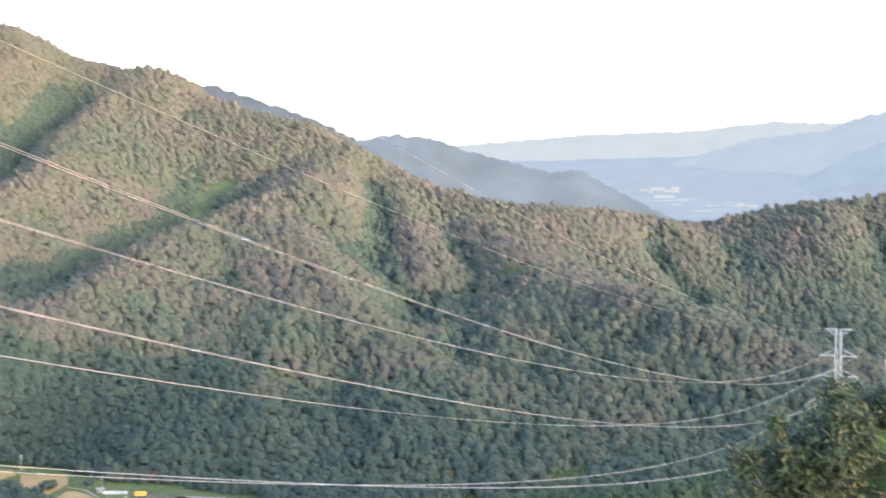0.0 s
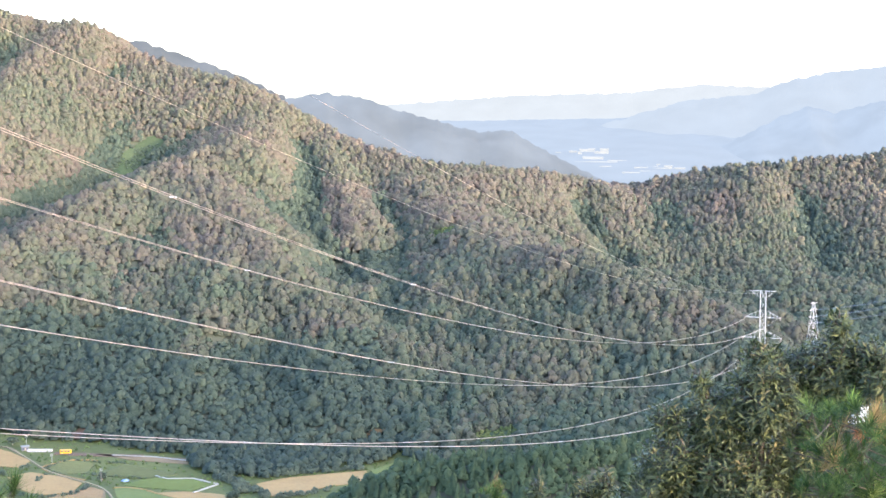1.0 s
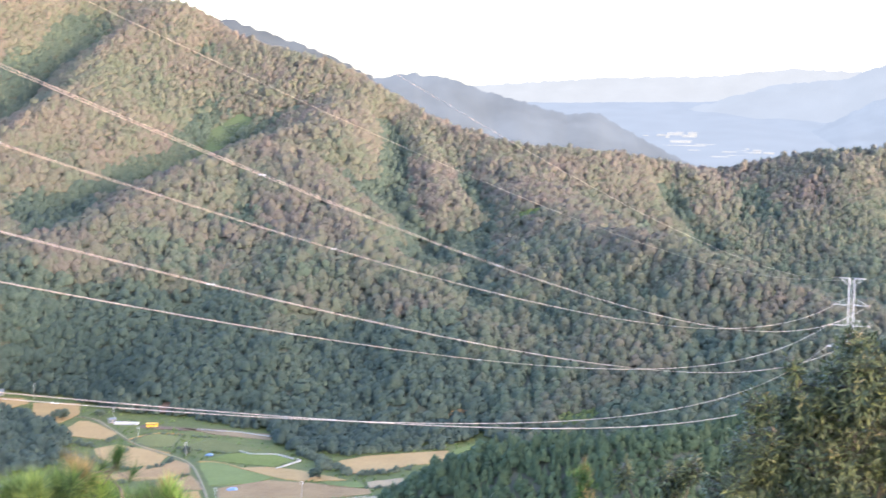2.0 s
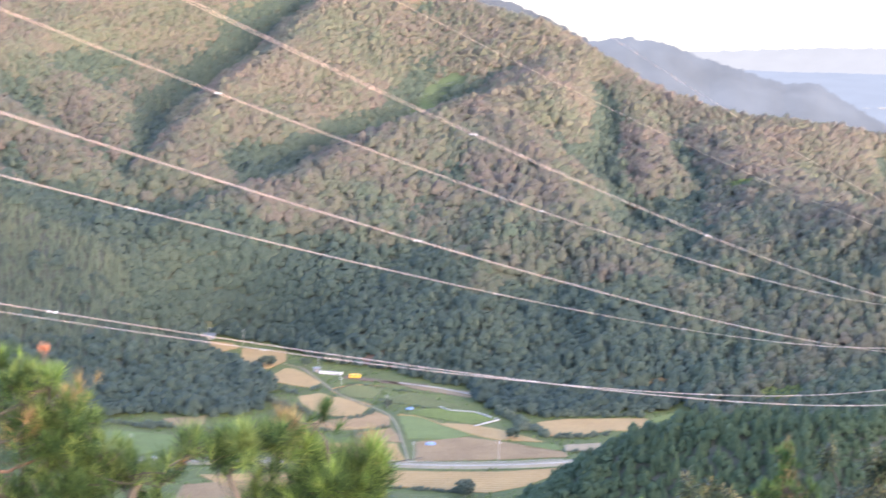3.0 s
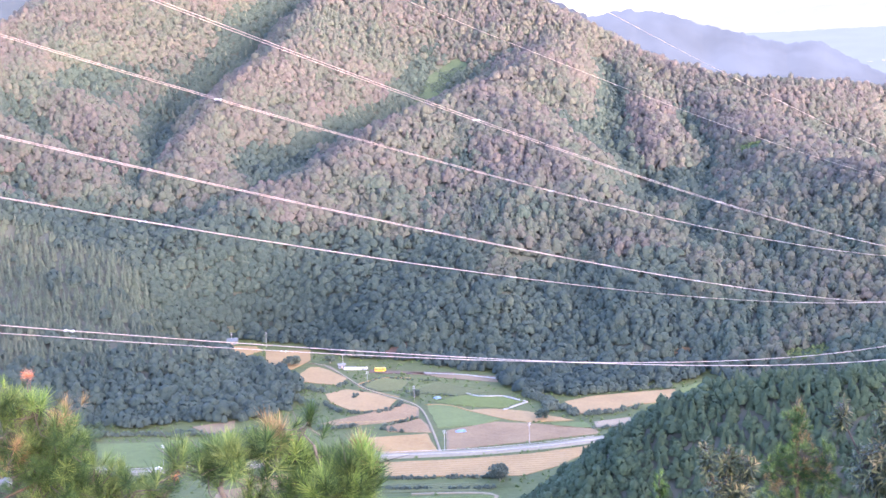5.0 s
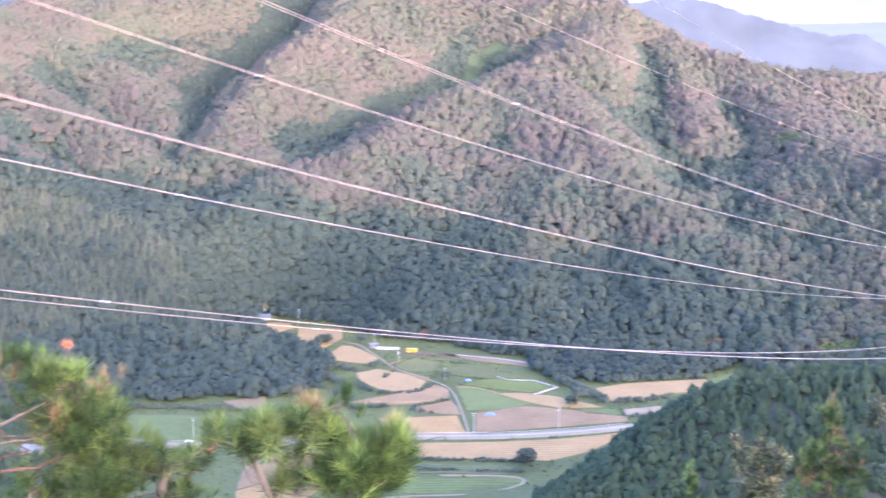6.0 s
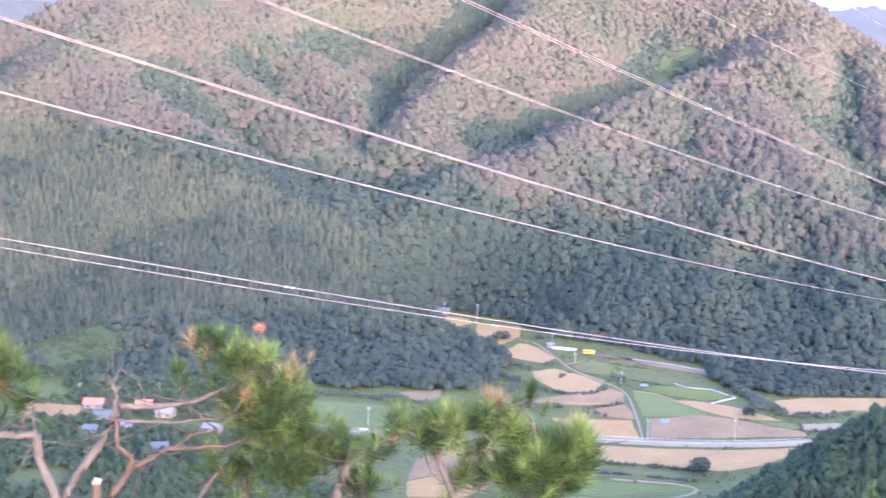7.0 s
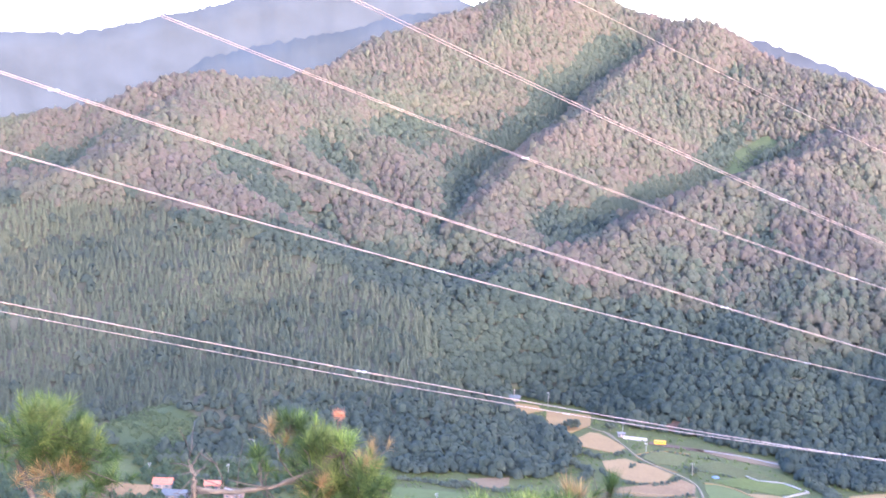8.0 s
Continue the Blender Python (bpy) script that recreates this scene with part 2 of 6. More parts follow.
# level ground of the fields that reach up to the woods: place and radius
FLATS = [(-135, 1160, 26), (-105, 1128, 34), (-78, 1070, 34), (-45, 1075, 34), (0, 1050, 40), (40, 1035, 30), (125, 968, 48), (165, 990, 28), (-134, 945, 24), (-180, 895, 50), (-310, 870, 70), (-280, 840, 60), (-60, 1000, 40), (30, 985, 40), (90, 930, 40), (165, 1035, 16)]
FLOOR = -1.5


def ridge_height(x, y, pts, slope, straight=False):
    best = np.full(x.shape, -1e9)
    for (x0, y0, z0), (x1, y1, z1) in zip(pts[:-1], pts[1:]):
        dx, dy = x1 - x0, y1 - y0
        t = np.clip(((x - x0) * dx + (y - y0) * dy) / (dx * dx + dy * dy), 0, 1)
        d = np.hypot(x - x0 - t * dx, y - y0 - t * dy)
        d = np.sqrt(d * d + 12.0 ** 2) - 12.0
        z = np.maximum(z0 + t * (z1 - z0), 6.0)
        low = np.minimum(z, 100.0)
        reach = np.maximum(d - (z - low) / slope, 0.0)
        best = np.maximum(best, z - slope * d if straight else np.where(reach > 0, low - (low + 45) * (1 - np.exp(-slope * reach / (low + 35))), z - slope * d))
    return best


def ridge_distance(x, y, pts):
    best = np.full(x.shape, 1e9)
    for (x0, y0, z0), (x1, y1, z1) in zip(pts[:-1], pts[1:]):
        dx, dy = x1 - x0, y1 - y0
        t = np.clip(((x - x0) * dx + (y - y0) * dy) / (dx * dx + dy * dy), 0, 1)
        best = np.minimum(best, np.hypot(x - x0 - t * dx, y - y0 - t * dy))
    return best


def height(x, y):
    """The land's height: ridges with gullied flanks over a flat valley floor."""
    wx = x + 42 * fbm(x / 130, y / 130, 3, 11) + 34 * fbm(x / 48, y / 48, 2, 12)
    wy = y + 42 * fbm(x / 130, y / 130, 3, 37) + 34 * fbm(x / 48, y / 48, 2, 38)
    far = np.clip((np.hypot(x, y) - 160) / 200, 0, 1) * 0.5
    px, py = x + far * (wx - x), y + far * (wy - y)
    h = np.full(x.shape, -60.0)
    off = np.full(x.shape, 1e9)
    for pts, slope in RIDGES:
        r = ridge_height(px, py, pts, slope)
        off = np.minimum(off, ridge_distance(px, py, pts))
        k = 5.0
        h = np.maximum(h, r) + k * np.log1p(np.exp(-np.abs(h - r) / k)) * 0.5
    h = np.maximum(h, np.maximum(ridge_height(x, y, LOOKOUT, 0.46, True), ridge_height(x, y, SHADE, 0.60, True)))
    # side gullies run down the flanks: slantwise on the mountain's west, straight down in the east
    bend = 0.5 * fbm(x / 70, y / 70, 2, 3)
    west = np.abs(fbm((x * 0.88 - y * 0.47) / 105 + bend, (y * 0.88 + x * 0.47) / 380, 2, 66))
    east = np.abs(fbm(x / 110 + bend, y / 380, 2, 166))
    side = np.clip((x - 60) / 160, 0, 1)
    gully = west * (1 - side) + east * side
    rough = (14 * fbm(x / 65, y / 65, 3, 5) + 115 * (np.minimum(gully, 0.24) - 0.13)) * np.clip(off / 70, 0.12, 1)
    up = np.clip((h - 4) / 60, 0, 1) * np.clip((np.hypot(x, y) - 60) / 200, 0, 1)
    h = h + rough * up
    for fx, fy, fr in FLATS:
        w = np.clip((fr + 75 - np.hypot(x - fx, y - fy)) / 75, 0, 1) if fy > 1140 else np.clip(2.1 - np.hypot(x - fx, y - fy) / fr, 0, 1.1) / 1.1
        w = w * w * (3 - 2 * w)
        h = h * (1 - w) + np.minimum(h, -20) * w
    k = 3.0
    return np.where(h > 30, h, k * np.log1p(np.exp(np.clip(h / k, -40, 12)))) + FLOOR * np.clip(1 - h / 30, 0, 1)


def ground_at(x, y):
    return float(height(np.array([float(x)]), np.array([float(y)]))[0])


def spaced(*runs):
    return np.concatenate([np.arange(a, b, s, dtype=float) for a, b, s in runs])


gx = spaced((-4900, -1600, 300), (-1600, -1000, 40), (-1000, 1200, 11), (1200, 2000, 50), (2000, 4901, 290))
gy = spaced((-2500, -800, 170), (-800, -100, 35), (-100, 120, 7), (120, 2200, 11), (2200, 2600, 50), (2600, 4901, 230))
GX, GY = np.meshgrid(gx, gy)
GZ = height(GX, GY)
nx, ny = len(gx), len(gy)
idx = np.arange(nx * ny).reshape(ny, nx)
quads = np.stack([idx[:-1, :-1], idx[:-1, 1:], idx[1:, 1:], idx[1:, :-1]], -1).reshape(-1, 4)
land = link_mesh("ground", np.stack([GX, GY, GZ], -1).reshape(-1, 3).tolist(), quads.tolist(), M_GROUND, True)
tagged(land, "grassy valley floor and wooded mountain slopes", "ground", kind="structure")


def on_ground(x, y):
    """Height of the ground sheet itself, between its grid points."""
    i = np.clip(np.searchsorted(gx, x) - 1, 0, nx - 2)
    j = np.clip(np.searchsorted(gy, y) - 1, 0, ny - 2)
    u, v = (x - gx[i]) / (gx[i + 1] - gx[i]), (y - gy[j]) / (gy[j + 1] - gy[j])
    return (GZ[j, i] * (1 - u) + GZ[j, i + 1] * u) * (1 - v) + (GZ[j + 1, i] * (1 - u) + GZ[j + 1, i + 1] * u) * v


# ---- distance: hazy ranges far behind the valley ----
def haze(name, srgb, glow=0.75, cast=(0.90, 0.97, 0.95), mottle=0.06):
    """Sunlit evening haze painted into a far range as colour: mostly glow, with a little of the slope's own shading."""
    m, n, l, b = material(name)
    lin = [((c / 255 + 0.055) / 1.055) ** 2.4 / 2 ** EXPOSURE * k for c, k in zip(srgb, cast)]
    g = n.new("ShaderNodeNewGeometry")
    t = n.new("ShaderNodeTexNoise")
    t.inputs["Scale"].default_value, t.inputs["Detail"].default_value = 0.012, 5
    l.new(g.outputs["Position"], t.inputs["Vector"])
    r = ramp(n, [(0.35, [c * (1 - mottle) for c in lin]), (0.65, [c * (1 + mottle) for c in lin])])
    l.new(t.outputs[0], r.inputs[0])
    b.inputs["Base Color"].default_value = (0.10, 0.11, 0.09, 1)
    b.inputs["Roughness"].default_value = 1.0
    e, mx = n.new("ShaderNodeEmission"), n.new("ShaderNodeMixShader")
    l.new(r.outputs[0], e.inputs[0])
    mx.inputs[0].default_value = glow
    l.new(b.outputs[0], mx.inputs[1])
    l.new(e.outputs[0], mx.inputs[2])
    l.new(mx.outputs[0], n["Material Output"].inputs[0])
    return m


def far_range(name, profile, d, mat, label, depth=420.0, foot=-1.2, seed=0, ragged=5.0):
    """A far mountain range along a crest of bearings and elevations, with folded flanks down to the plain."""
    az = np.arange(profile[0][0], profile[-1][0] + 0.01, 0.12)
    el = np.interp(az, [p[0] for p in profile], [p[1] for p in profile])
    rows = 12
    verts = []
    for k in range(rows):
        f = k / (rows - 2) if k < rows - 1 else 1.0
        fold = fbm(az * 0.9 + f * 1.2, az * 0 + f * 1.3, 2, seed + 9) * 420 * f * (1 - f)
        dist = d - depth * (1 - f) + fold + (300 if k == rows - 1 else 0)
        top = EYE_Z + d * np.tan(np.radians(el)) + ragged * fbm(az * 6, az * 0, 3, seed) * 2 * f ** 6
        z = foot + (top - foot) * f ** 1.15 if k < rows - 1 else np.full(az.shape, foot)
        verts.append(np.stack([np.sin(np.radians(az)) * dist, np.cos(np.radians(az)) * dist, z], -1))
    n = len(az)
    quads = [(k * n + i, k * n + i + 1, (k + 1) * n + i + 1, (k + 1) * n + i) for k in range(rows - 1) for i in range(n - 1)]
    ob = link_mesh(name, np.concatenate(verts).tolist(), quads, mat, True)
    return tagged(ob, label, "mountains", kind="structure")


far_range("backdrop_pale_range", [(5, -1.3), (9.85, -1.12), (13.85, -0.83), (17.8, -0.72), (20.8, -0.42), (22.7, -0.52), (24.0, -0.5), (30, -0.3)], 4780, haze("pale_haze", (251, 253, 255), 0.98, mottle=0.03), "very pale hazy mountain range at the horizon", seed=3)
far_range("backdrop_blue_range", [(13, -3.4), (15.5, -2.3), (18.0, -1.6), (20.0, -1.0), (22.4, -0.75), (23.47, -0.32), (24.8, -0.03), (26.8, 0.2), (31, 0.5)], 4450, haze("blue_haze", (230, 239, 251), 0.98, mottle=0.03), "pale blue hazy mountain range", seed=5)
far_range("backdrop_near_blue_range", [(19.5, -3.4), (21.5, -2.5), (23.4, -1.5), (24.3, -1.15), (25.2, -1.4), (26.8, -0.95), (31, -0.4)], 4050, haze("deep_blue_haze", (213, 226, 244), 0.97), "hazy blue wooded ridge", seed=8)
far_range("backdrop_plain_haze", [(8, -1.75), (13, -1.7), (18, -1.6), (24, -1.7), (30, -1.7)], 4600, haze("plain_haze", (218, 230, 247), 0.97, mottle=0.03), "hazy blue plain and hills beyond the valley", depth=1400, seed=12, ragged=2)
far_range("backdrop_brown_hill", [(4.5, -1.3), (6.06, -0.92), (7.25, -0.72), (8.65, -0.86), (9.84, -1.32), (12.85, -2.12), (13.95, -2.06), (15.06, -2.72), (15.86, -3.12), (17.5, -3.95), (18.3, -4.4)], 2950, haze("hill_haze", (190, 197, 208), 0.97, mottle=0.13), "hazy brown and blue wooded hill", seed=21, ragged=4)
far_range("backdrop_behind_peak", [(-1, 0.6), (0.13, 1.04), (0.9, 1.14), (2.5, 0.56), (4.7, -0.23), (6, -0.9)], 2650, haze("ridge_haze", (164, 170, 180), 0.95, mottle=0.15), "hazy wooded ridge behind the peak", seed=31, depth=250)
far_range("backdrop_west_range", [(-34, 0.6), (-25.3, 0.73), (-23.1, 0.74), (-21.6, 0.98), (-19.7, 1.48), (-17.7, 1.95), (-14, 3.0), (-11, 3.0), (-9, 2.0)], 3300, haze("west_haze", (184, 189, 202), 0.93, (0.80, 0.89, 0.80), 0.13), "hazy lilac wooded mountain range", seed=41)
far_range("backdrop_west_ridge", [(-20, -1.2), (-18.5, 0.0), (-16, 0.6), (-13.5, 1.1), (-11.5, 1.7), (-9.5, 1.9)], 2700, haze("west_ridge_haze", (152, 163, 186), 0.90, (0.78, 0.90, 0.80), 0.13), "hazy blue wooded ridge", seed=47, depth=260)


# ---- valley floor: fields, road and lane ----
M_STUBBLE = rough_surface("harvested_tan_field", (0.093, 0.060, 0.023), (0.138, 0.093, 0.038), 0.5, bump=0.5, big=0.08, dist=0.15)
M_SOIL = rough_surface("ploughed_brown_soil", (0.064, 0.045, 0.023), (0.095, 0.069, 0.036), 0.6, bump=0.6, big=0.08, dist=0.2)
M_CROP = rough_surface("bright_green_crop", (0.033, 0.044, 0.011), (0.057, 0.067, 0.019), 0.6, bump=0.6, big=0.06, dist=0.2)
M_PASTURE = rough_surface("pale_green_paddy", (0.031, 0.042, 0.010), (0.051, 0.062, 0.017), 0.3, bump=0.4, big=0.08, dist=0.2)
M_DARKCROP = rough_surface("dark_green_crop", (0.029, 0.034, 0.013), (0.048, 0.053, 0.020), 0.5, bump=0.6, big=0.06, dist=0.25)
M_GLADE = rough_surface("rough_mountain_grass", (0.013, 0.023, 0.011), (0.027, 0.038, 0.018), 0.35, bump=0.7, big=0.1, dist=0.4)
M_REDSOIL = rough_surface("dark_red_earth", (0.040, 0.027, 0.018), (0.070, 0.046, 0.031), 0.6, bump=0.6, big=0.1, dist=0.3)
M_MULCH = rough_surface("grey_plastic_mulch", (0.071, 0.060, 0.039), (0.105, 0.090, 0.059), 0.8, bump=0.3, big=0.1, rough=0.9)
M_CONCRETE = rough_surface("pale_concrete_paving", (0.075, 0.062, 0.037), (0.110, 0.092, 0.056), 0.7, bump=0.2)
M_PLASTIC = rough_surface("white_plastic_sheet", (0.119, 0.115, 0.106), (0.178, 0.173, 0.160), 0.6, bump=0.3, rough=0.85)
M_ROAD = rough_surface("worn_grey_asphalt", (0.074, 0.067, 0.047), (0.112, 0.102, 0.072), 0.8, bump=0.2)

PARCELS = []


def field(corners, mat, label, rows=0.0, turn=0.0):
    """A field: a low bed of soil with soft, uneven edges and, where the crop stands in rows, real furrows."""
    c = [Vector((x, y, 0)) for x, y in corners]
    PARCELS.append(np.array(corners, float))
    edge = []
    for a, b in zip(c, c[1:] + c[:1]):
        n = max(2, int((b - a).length / 4))
        for i in range(n):
            p = a.lerp(b, i / n)
            w = 0.9 * Vector((noise.noise(p * 0.11), noise.noise(p * 0.11 + Vector((7, 3, 1))), 0))
            edge.append(p + w)
    bm = bmesh.new()
    top = [bm.verts.new((p.x, p.y, FLOOR + 0.28)) for p in edge]
    low = [bm.verts.new((p.x, p.y, FLOOR - 0.25)) for p in edge]
    bm.faces.new(top)
    for i in range(len(top)):
        j = (i + 1) % len(top)
        bm.faces.new((low[i], low[j], top[j], top[i]))
    bmesh.ops.recalc_face_normals(bm, faces=bm.faces[:])
    if rows:
        mid = sum(c, Vector()) / len(c)
        for s in np.arange(-80, 80, rows):
            d = Vector((math.cos(turn), math.sin(turn), 0))
            o = mid + Vector((-d.y, d.x, 0)) * s
            cuts = []
            for a, b in zip(c, c[1:] + c[:1]):
                e = b - a
                den = d.x * e.y - d.y * e.x
                if abs(den) > 1e-6:
                    q = a - o
                    u = (q.x * d.y - q.y * d.x) / den
                    if 0 <= u <= 1:
                        cuts.append((q.x * e.y - q.y * e.x) / den)
            if len(cuts) == 2 and abs(cuts[0] - cuts[1]) > 5:
                lo, hi = sorted(cuts)
                a, b = o + d * (lo + 1.5), o + d * (hi - 1.5)
                side = Vector((-d.y, d.x, 0)) * rows * 0.28
                z0, z1 = FLOOR + 0.28, FLOOR + 0.55
                v = [bm.verts.new((p.x, p.y, z)) for p, z in ((a - side, z0), (b - side, z0), (b, z1), (a, z1), (a + side, z0), (b + side, z0))]
                bm.faces.new((v[0], v[1], v[2], v[3]))
                bm.faces.new((v[3], v[2], v[5], v[4]))
    ob = part("field", bm, mat)
    return tagged(ob, label, "field", "fields on the valley floor", "structure")


def strip(name, pts, width, mat, label, category, z=0.45, kind="structure", skirt=0.7):
    """A road or lane of even width along a line, on a low bank."""
    pts = [Vector((x, y, 0)) for x, y in pts]
    fine = []
    for a, b in zip(pts[:-1], pts[1:]):
        n = max(1, int((b - a).length / 8))
        fine += [a.lerp(b, i / n) for i in range(n)]
    fine.append(pts[-1])
    for _ in range(3):
        fine = [fine[0]] + [(fine[i - 1] + fine[i] * 2 + fine[i + 1]) / 4 for i in range(1, len(fine) - 1)] + [fine[-1]]
    bm = bmesh.new()
    last = None
    for i, p in enumerate(fine):
        d = (fine[min(i + 1, len(fine) - 1)] - fine[max(i - 1, 0)]).normalized()
        s = Vector((-d.y, d.x, 0))
        row = [bm.verts.new((q.x, q.y, zz)) for q, zz in ((p - s * (width / 2 + skirt), FLOOR - 0.2), (p - s * width / 2, FLOOR + z), (p + s * width / 2, FLOOR + z), (p + s * (width / 2 + skirt), FLOOR - 0.2))]
        if last:
            for k in range(3):
                bm.faces.new((last[k], row[k], row[k + 1], last[k + 1]))
        last = row
    bmesh.ops.recalc_face_normals(bm, faces=bm.faces[:])
    ob = part(name, bm, mat)
    return tagged(ob, label, category, kind=kind), fine


TAN = "harvested tan field beside green plots"
field([(-148.6, 1180.6), (-130.3, 1175.7), (-124.5, 1159.2), (-142.4, 1133.7)], M_STUBBLE, TAN)
field([(-122.4, 1158.8), (-88.8, 1153.5), (-86.5, 1119.6), (-96.6, 1094.6), (-108.1, 1091.1), (-118.0, 1120.8)], M_STUBBLE, TAN)
field([(-94.6, 1068.9), (-85.1, 1098.1), (-78.3, 1097.1), (-57.7, 1060.3), (-62.4, 1040.1), (-87.8, 1054.9)], M_STUBBLE, TAN)
field([(-70.5, 1018.0), (-56.3, 1028.3), (-37.4, 1013.4), (-24.3, 993.9), (-29.2, 971.8), (-50.2, 969.1), (-65.6, 995.2)], M_STUBBLE, TAN)
field([(-69.6, 944.8), (-46.3, 960.4), (-18.8, 984.5), (-9.9, 973.4), (-9.9, 946.2), (-32.0, 939.9), (-52.2, 936.0)], M_SOIL, "bare brown field beside the lane", 2.4, 0.35)
field([(-31.7, 929.6), (-8.2, 946.0), (-4.8, 932.5), (-1.6, 913.2), (-28.1, 919.0)], M_SOIL, "narrow brown vegetable plot", 2.4, 0.1)
field([(-50.9, 907.1), (-4.9, 911.1), (0.7, 873.7), (-28.8, 872.8)], M_STUBBLE, "pale tan field beside the road", 3.0, 0.05)
field([(-4.6, 976.9), (6.0, 978.3), (19.6, 959.8), (39.2, 935.9), (25.3, 924.8), (1.8, 922.7), (-1.4, 945.1)], M_CROP, "bright green crop field beside the lane")
field([(5.7, 915.9), (35.6, 931.1), (68.2, 918.0), (93.3, 904.8), (93.9, 895.0), (52.5, 884.3), (6.0, 875.1)], M_SOIL, "large ploughed brown field above the road", 3.0, 0.02)
field([(19.6, 960.8), (36.9, 961.2), (57.1, 951.7), (76.0, 932.0), (82.1, 926.1), (55.4, 925.7), (40.2, 936.9)], M_STUBBLE, TAN)
field([(-29.0, 856.3), (10.4, 855.8), (51.0, 859.8), (91.5, 872.9), (81.9, 856.0), (64.5, 834.4), (45.4, 820.1), (-28.3, 828.7)], M_STUBBLE, "long pale tan field below the road", 4.0, 0.03)
field([(-110.1, 836.9), (-30.6, 851.4), (-29.6, 827.4), (-91.3, 813.3)], M_STUBBLE, "long pale tan field below the road", 4.0, 0.15)
field([(81.2, 970.9), (101.7, 982.3), (152.5, 989.9), (149.8, 961.6), (123.0, 955.5), (107.8, 944.0), (87.0, 940.1)], M_STUBBLE, "tan field at the foot of the woods")
field([(93.9, 920.6), (115.7, 926.9), (115.4, 910.7), (93.0, 907.4)], M_MULCH, "grey plastic-covered plot beside the near spur", 2.2, 0.1)
field([(-19.7, 1071.3), (3.3, 1062.9), (42.7, 1045.7), (41.9, 1029.9), (10.7, 1045.5)], M_SOIL, "reddish bare bank below the woods")
field([(68.6, 924.0), (88.4, 921.4), (91.0, 908.4), (70.9, 911.1)], M_PASTURE, "small pale green plot")
field([(-47.4, 1037.9), (-34.8, 1056.9), (-15.7, 1044.5), (-21.0, 1018.7), (-36.5, 1018.5)], M_DARKCROP, "dark green terraced plot", 2.4, 0.5)
field([(-18.1, 1011.9), (3.1, 1038.6), (35.2, 1004.3), (17.0, 996.5)], M_DARKCROP, "dark green terraced plot", 2.4, -0.3)
field([(-147.3, 950.9), (-122.7, 961.0), (-120.7, 943.6), (-126.1, 931.5), (-136.5, 934.1)], M_SOIL, "small reddish-tan bare plot below the woods")
field([(-203, 921), (-159.5, 919), (-127, 911.5), (-136, 882), (-152, 864.5), (-185, 873)], M_PASTURE, "wide pale green paddy field")
field([(-116.0, 817.1), (-72.5, 832.4), (-84.1, 802.5), (-116.0, 777.5)], M_SOIL, "bare pinkish-brown field in rows", 2.6, 0.25)
field([(-115.7, 775.7), (-83.9, 800.6), (-65.0, 786.5), (-84.5, 755.6), (-111.9, 750.8)], M_STUBBLE, "tan bare field", 3.0, 0.25)
field([(-29.2, 818), (20, 811), (28, 797), (-30, 801)], M_DARKCROP, "dark green field with hedged rows", 3.2, 0.0)
field([(-30, 793), (24, 790), (33, 786.5), (22, 775), (11, 767), (-30, 768)], M_PASTURE, "pale green field inside a concrete bank", 4.0, 0.0)
field([(-43, 1082), (-16, 1071.5), (14, 1062), (12, 1056), (-18, 1064), (-44, 1074)], M_REDSOIL, "dark reddish earth bank at the foot of the woods")
field([(155.3, 990.6), (173.0, 1006.0), (166.7, 984.9), (153.8, 970.6)], M_CROP, "yellow-green plot at the wood's edge", 2.8, 0.9)
field([(20, 1001), (27.7, 993.5), (43.7, 990.5), (54.5, 974.1), (40, 962), (14, 975), (0, 985)], M_PASTURE, "green vegetable plot inside a white-edged terrace", 2.6, -0.4)

road_ob, ROAD = strip("road", [(-190, 859), (-157, 858), (-122.1, 859.6), (-75.4, 865), (-19.0, 868.5), (2.8, 866.7), (29.6, 867.9), (64.7, 873.9), (90.9, 882.3), (150, 903), (220, 940)], 6.6, M_ROAD, "pale grey two-lane asphalt road across the valley", "road", z=1.0, skirt=2.0)
lane_ob, LANE = strip("lane", [(2.2, 872), (0, 900.7), (-3.1, 932.3), (-6.4, 959.2), (-8.9, 976.1), (-18.9, 993.1), (-37.4, 1013.4), (-49, 1034), (-58, 1062), (-76, 1103)], 1.1, M_CONCRETE, "narrow concrete farm lane between fields", "lane", z=0.6, skirt=0.3)
strip("lane", [(-110, 742), (-70, 752), (-37.7, 762), (-18, 764), (12.5, 763), (24, 774), (37, 787), (28, 793.5), (-13.7, 796.5)], 1.9, M_CONCRETE, "pale concrete bank and lane round a green field", "lane", z=0.6, skirt=0.3)
for path in ([(-50, 1041), (-38, 1056), (-33, 1061), (-14, 1051)], [(-49.5, 1036), (-42, 1021), (-22, 1001)], [(-5.5, 979), (3, 984), (13, 974), (22, 958)], [(-58, 945), (-30, 941), (-11, 948)]):
    strip("path", path, 0.9, M_STUBBLE, "narrow bare earth path between plots", "path", z=0.5, skirt=0.4)


def inside(poly, x, y):
    c = np.zeros(x.shape, bool)
    for (x0, y0), (x1, y1) in zip(poly, np.roll(poly, -1, 0)):
        if y0 != y1:
            c ^= ((y0 > y) != (y1 > y)) & (x < (x1 - x0) * (y - y0) / (y1 - y0) + x0)
    return c


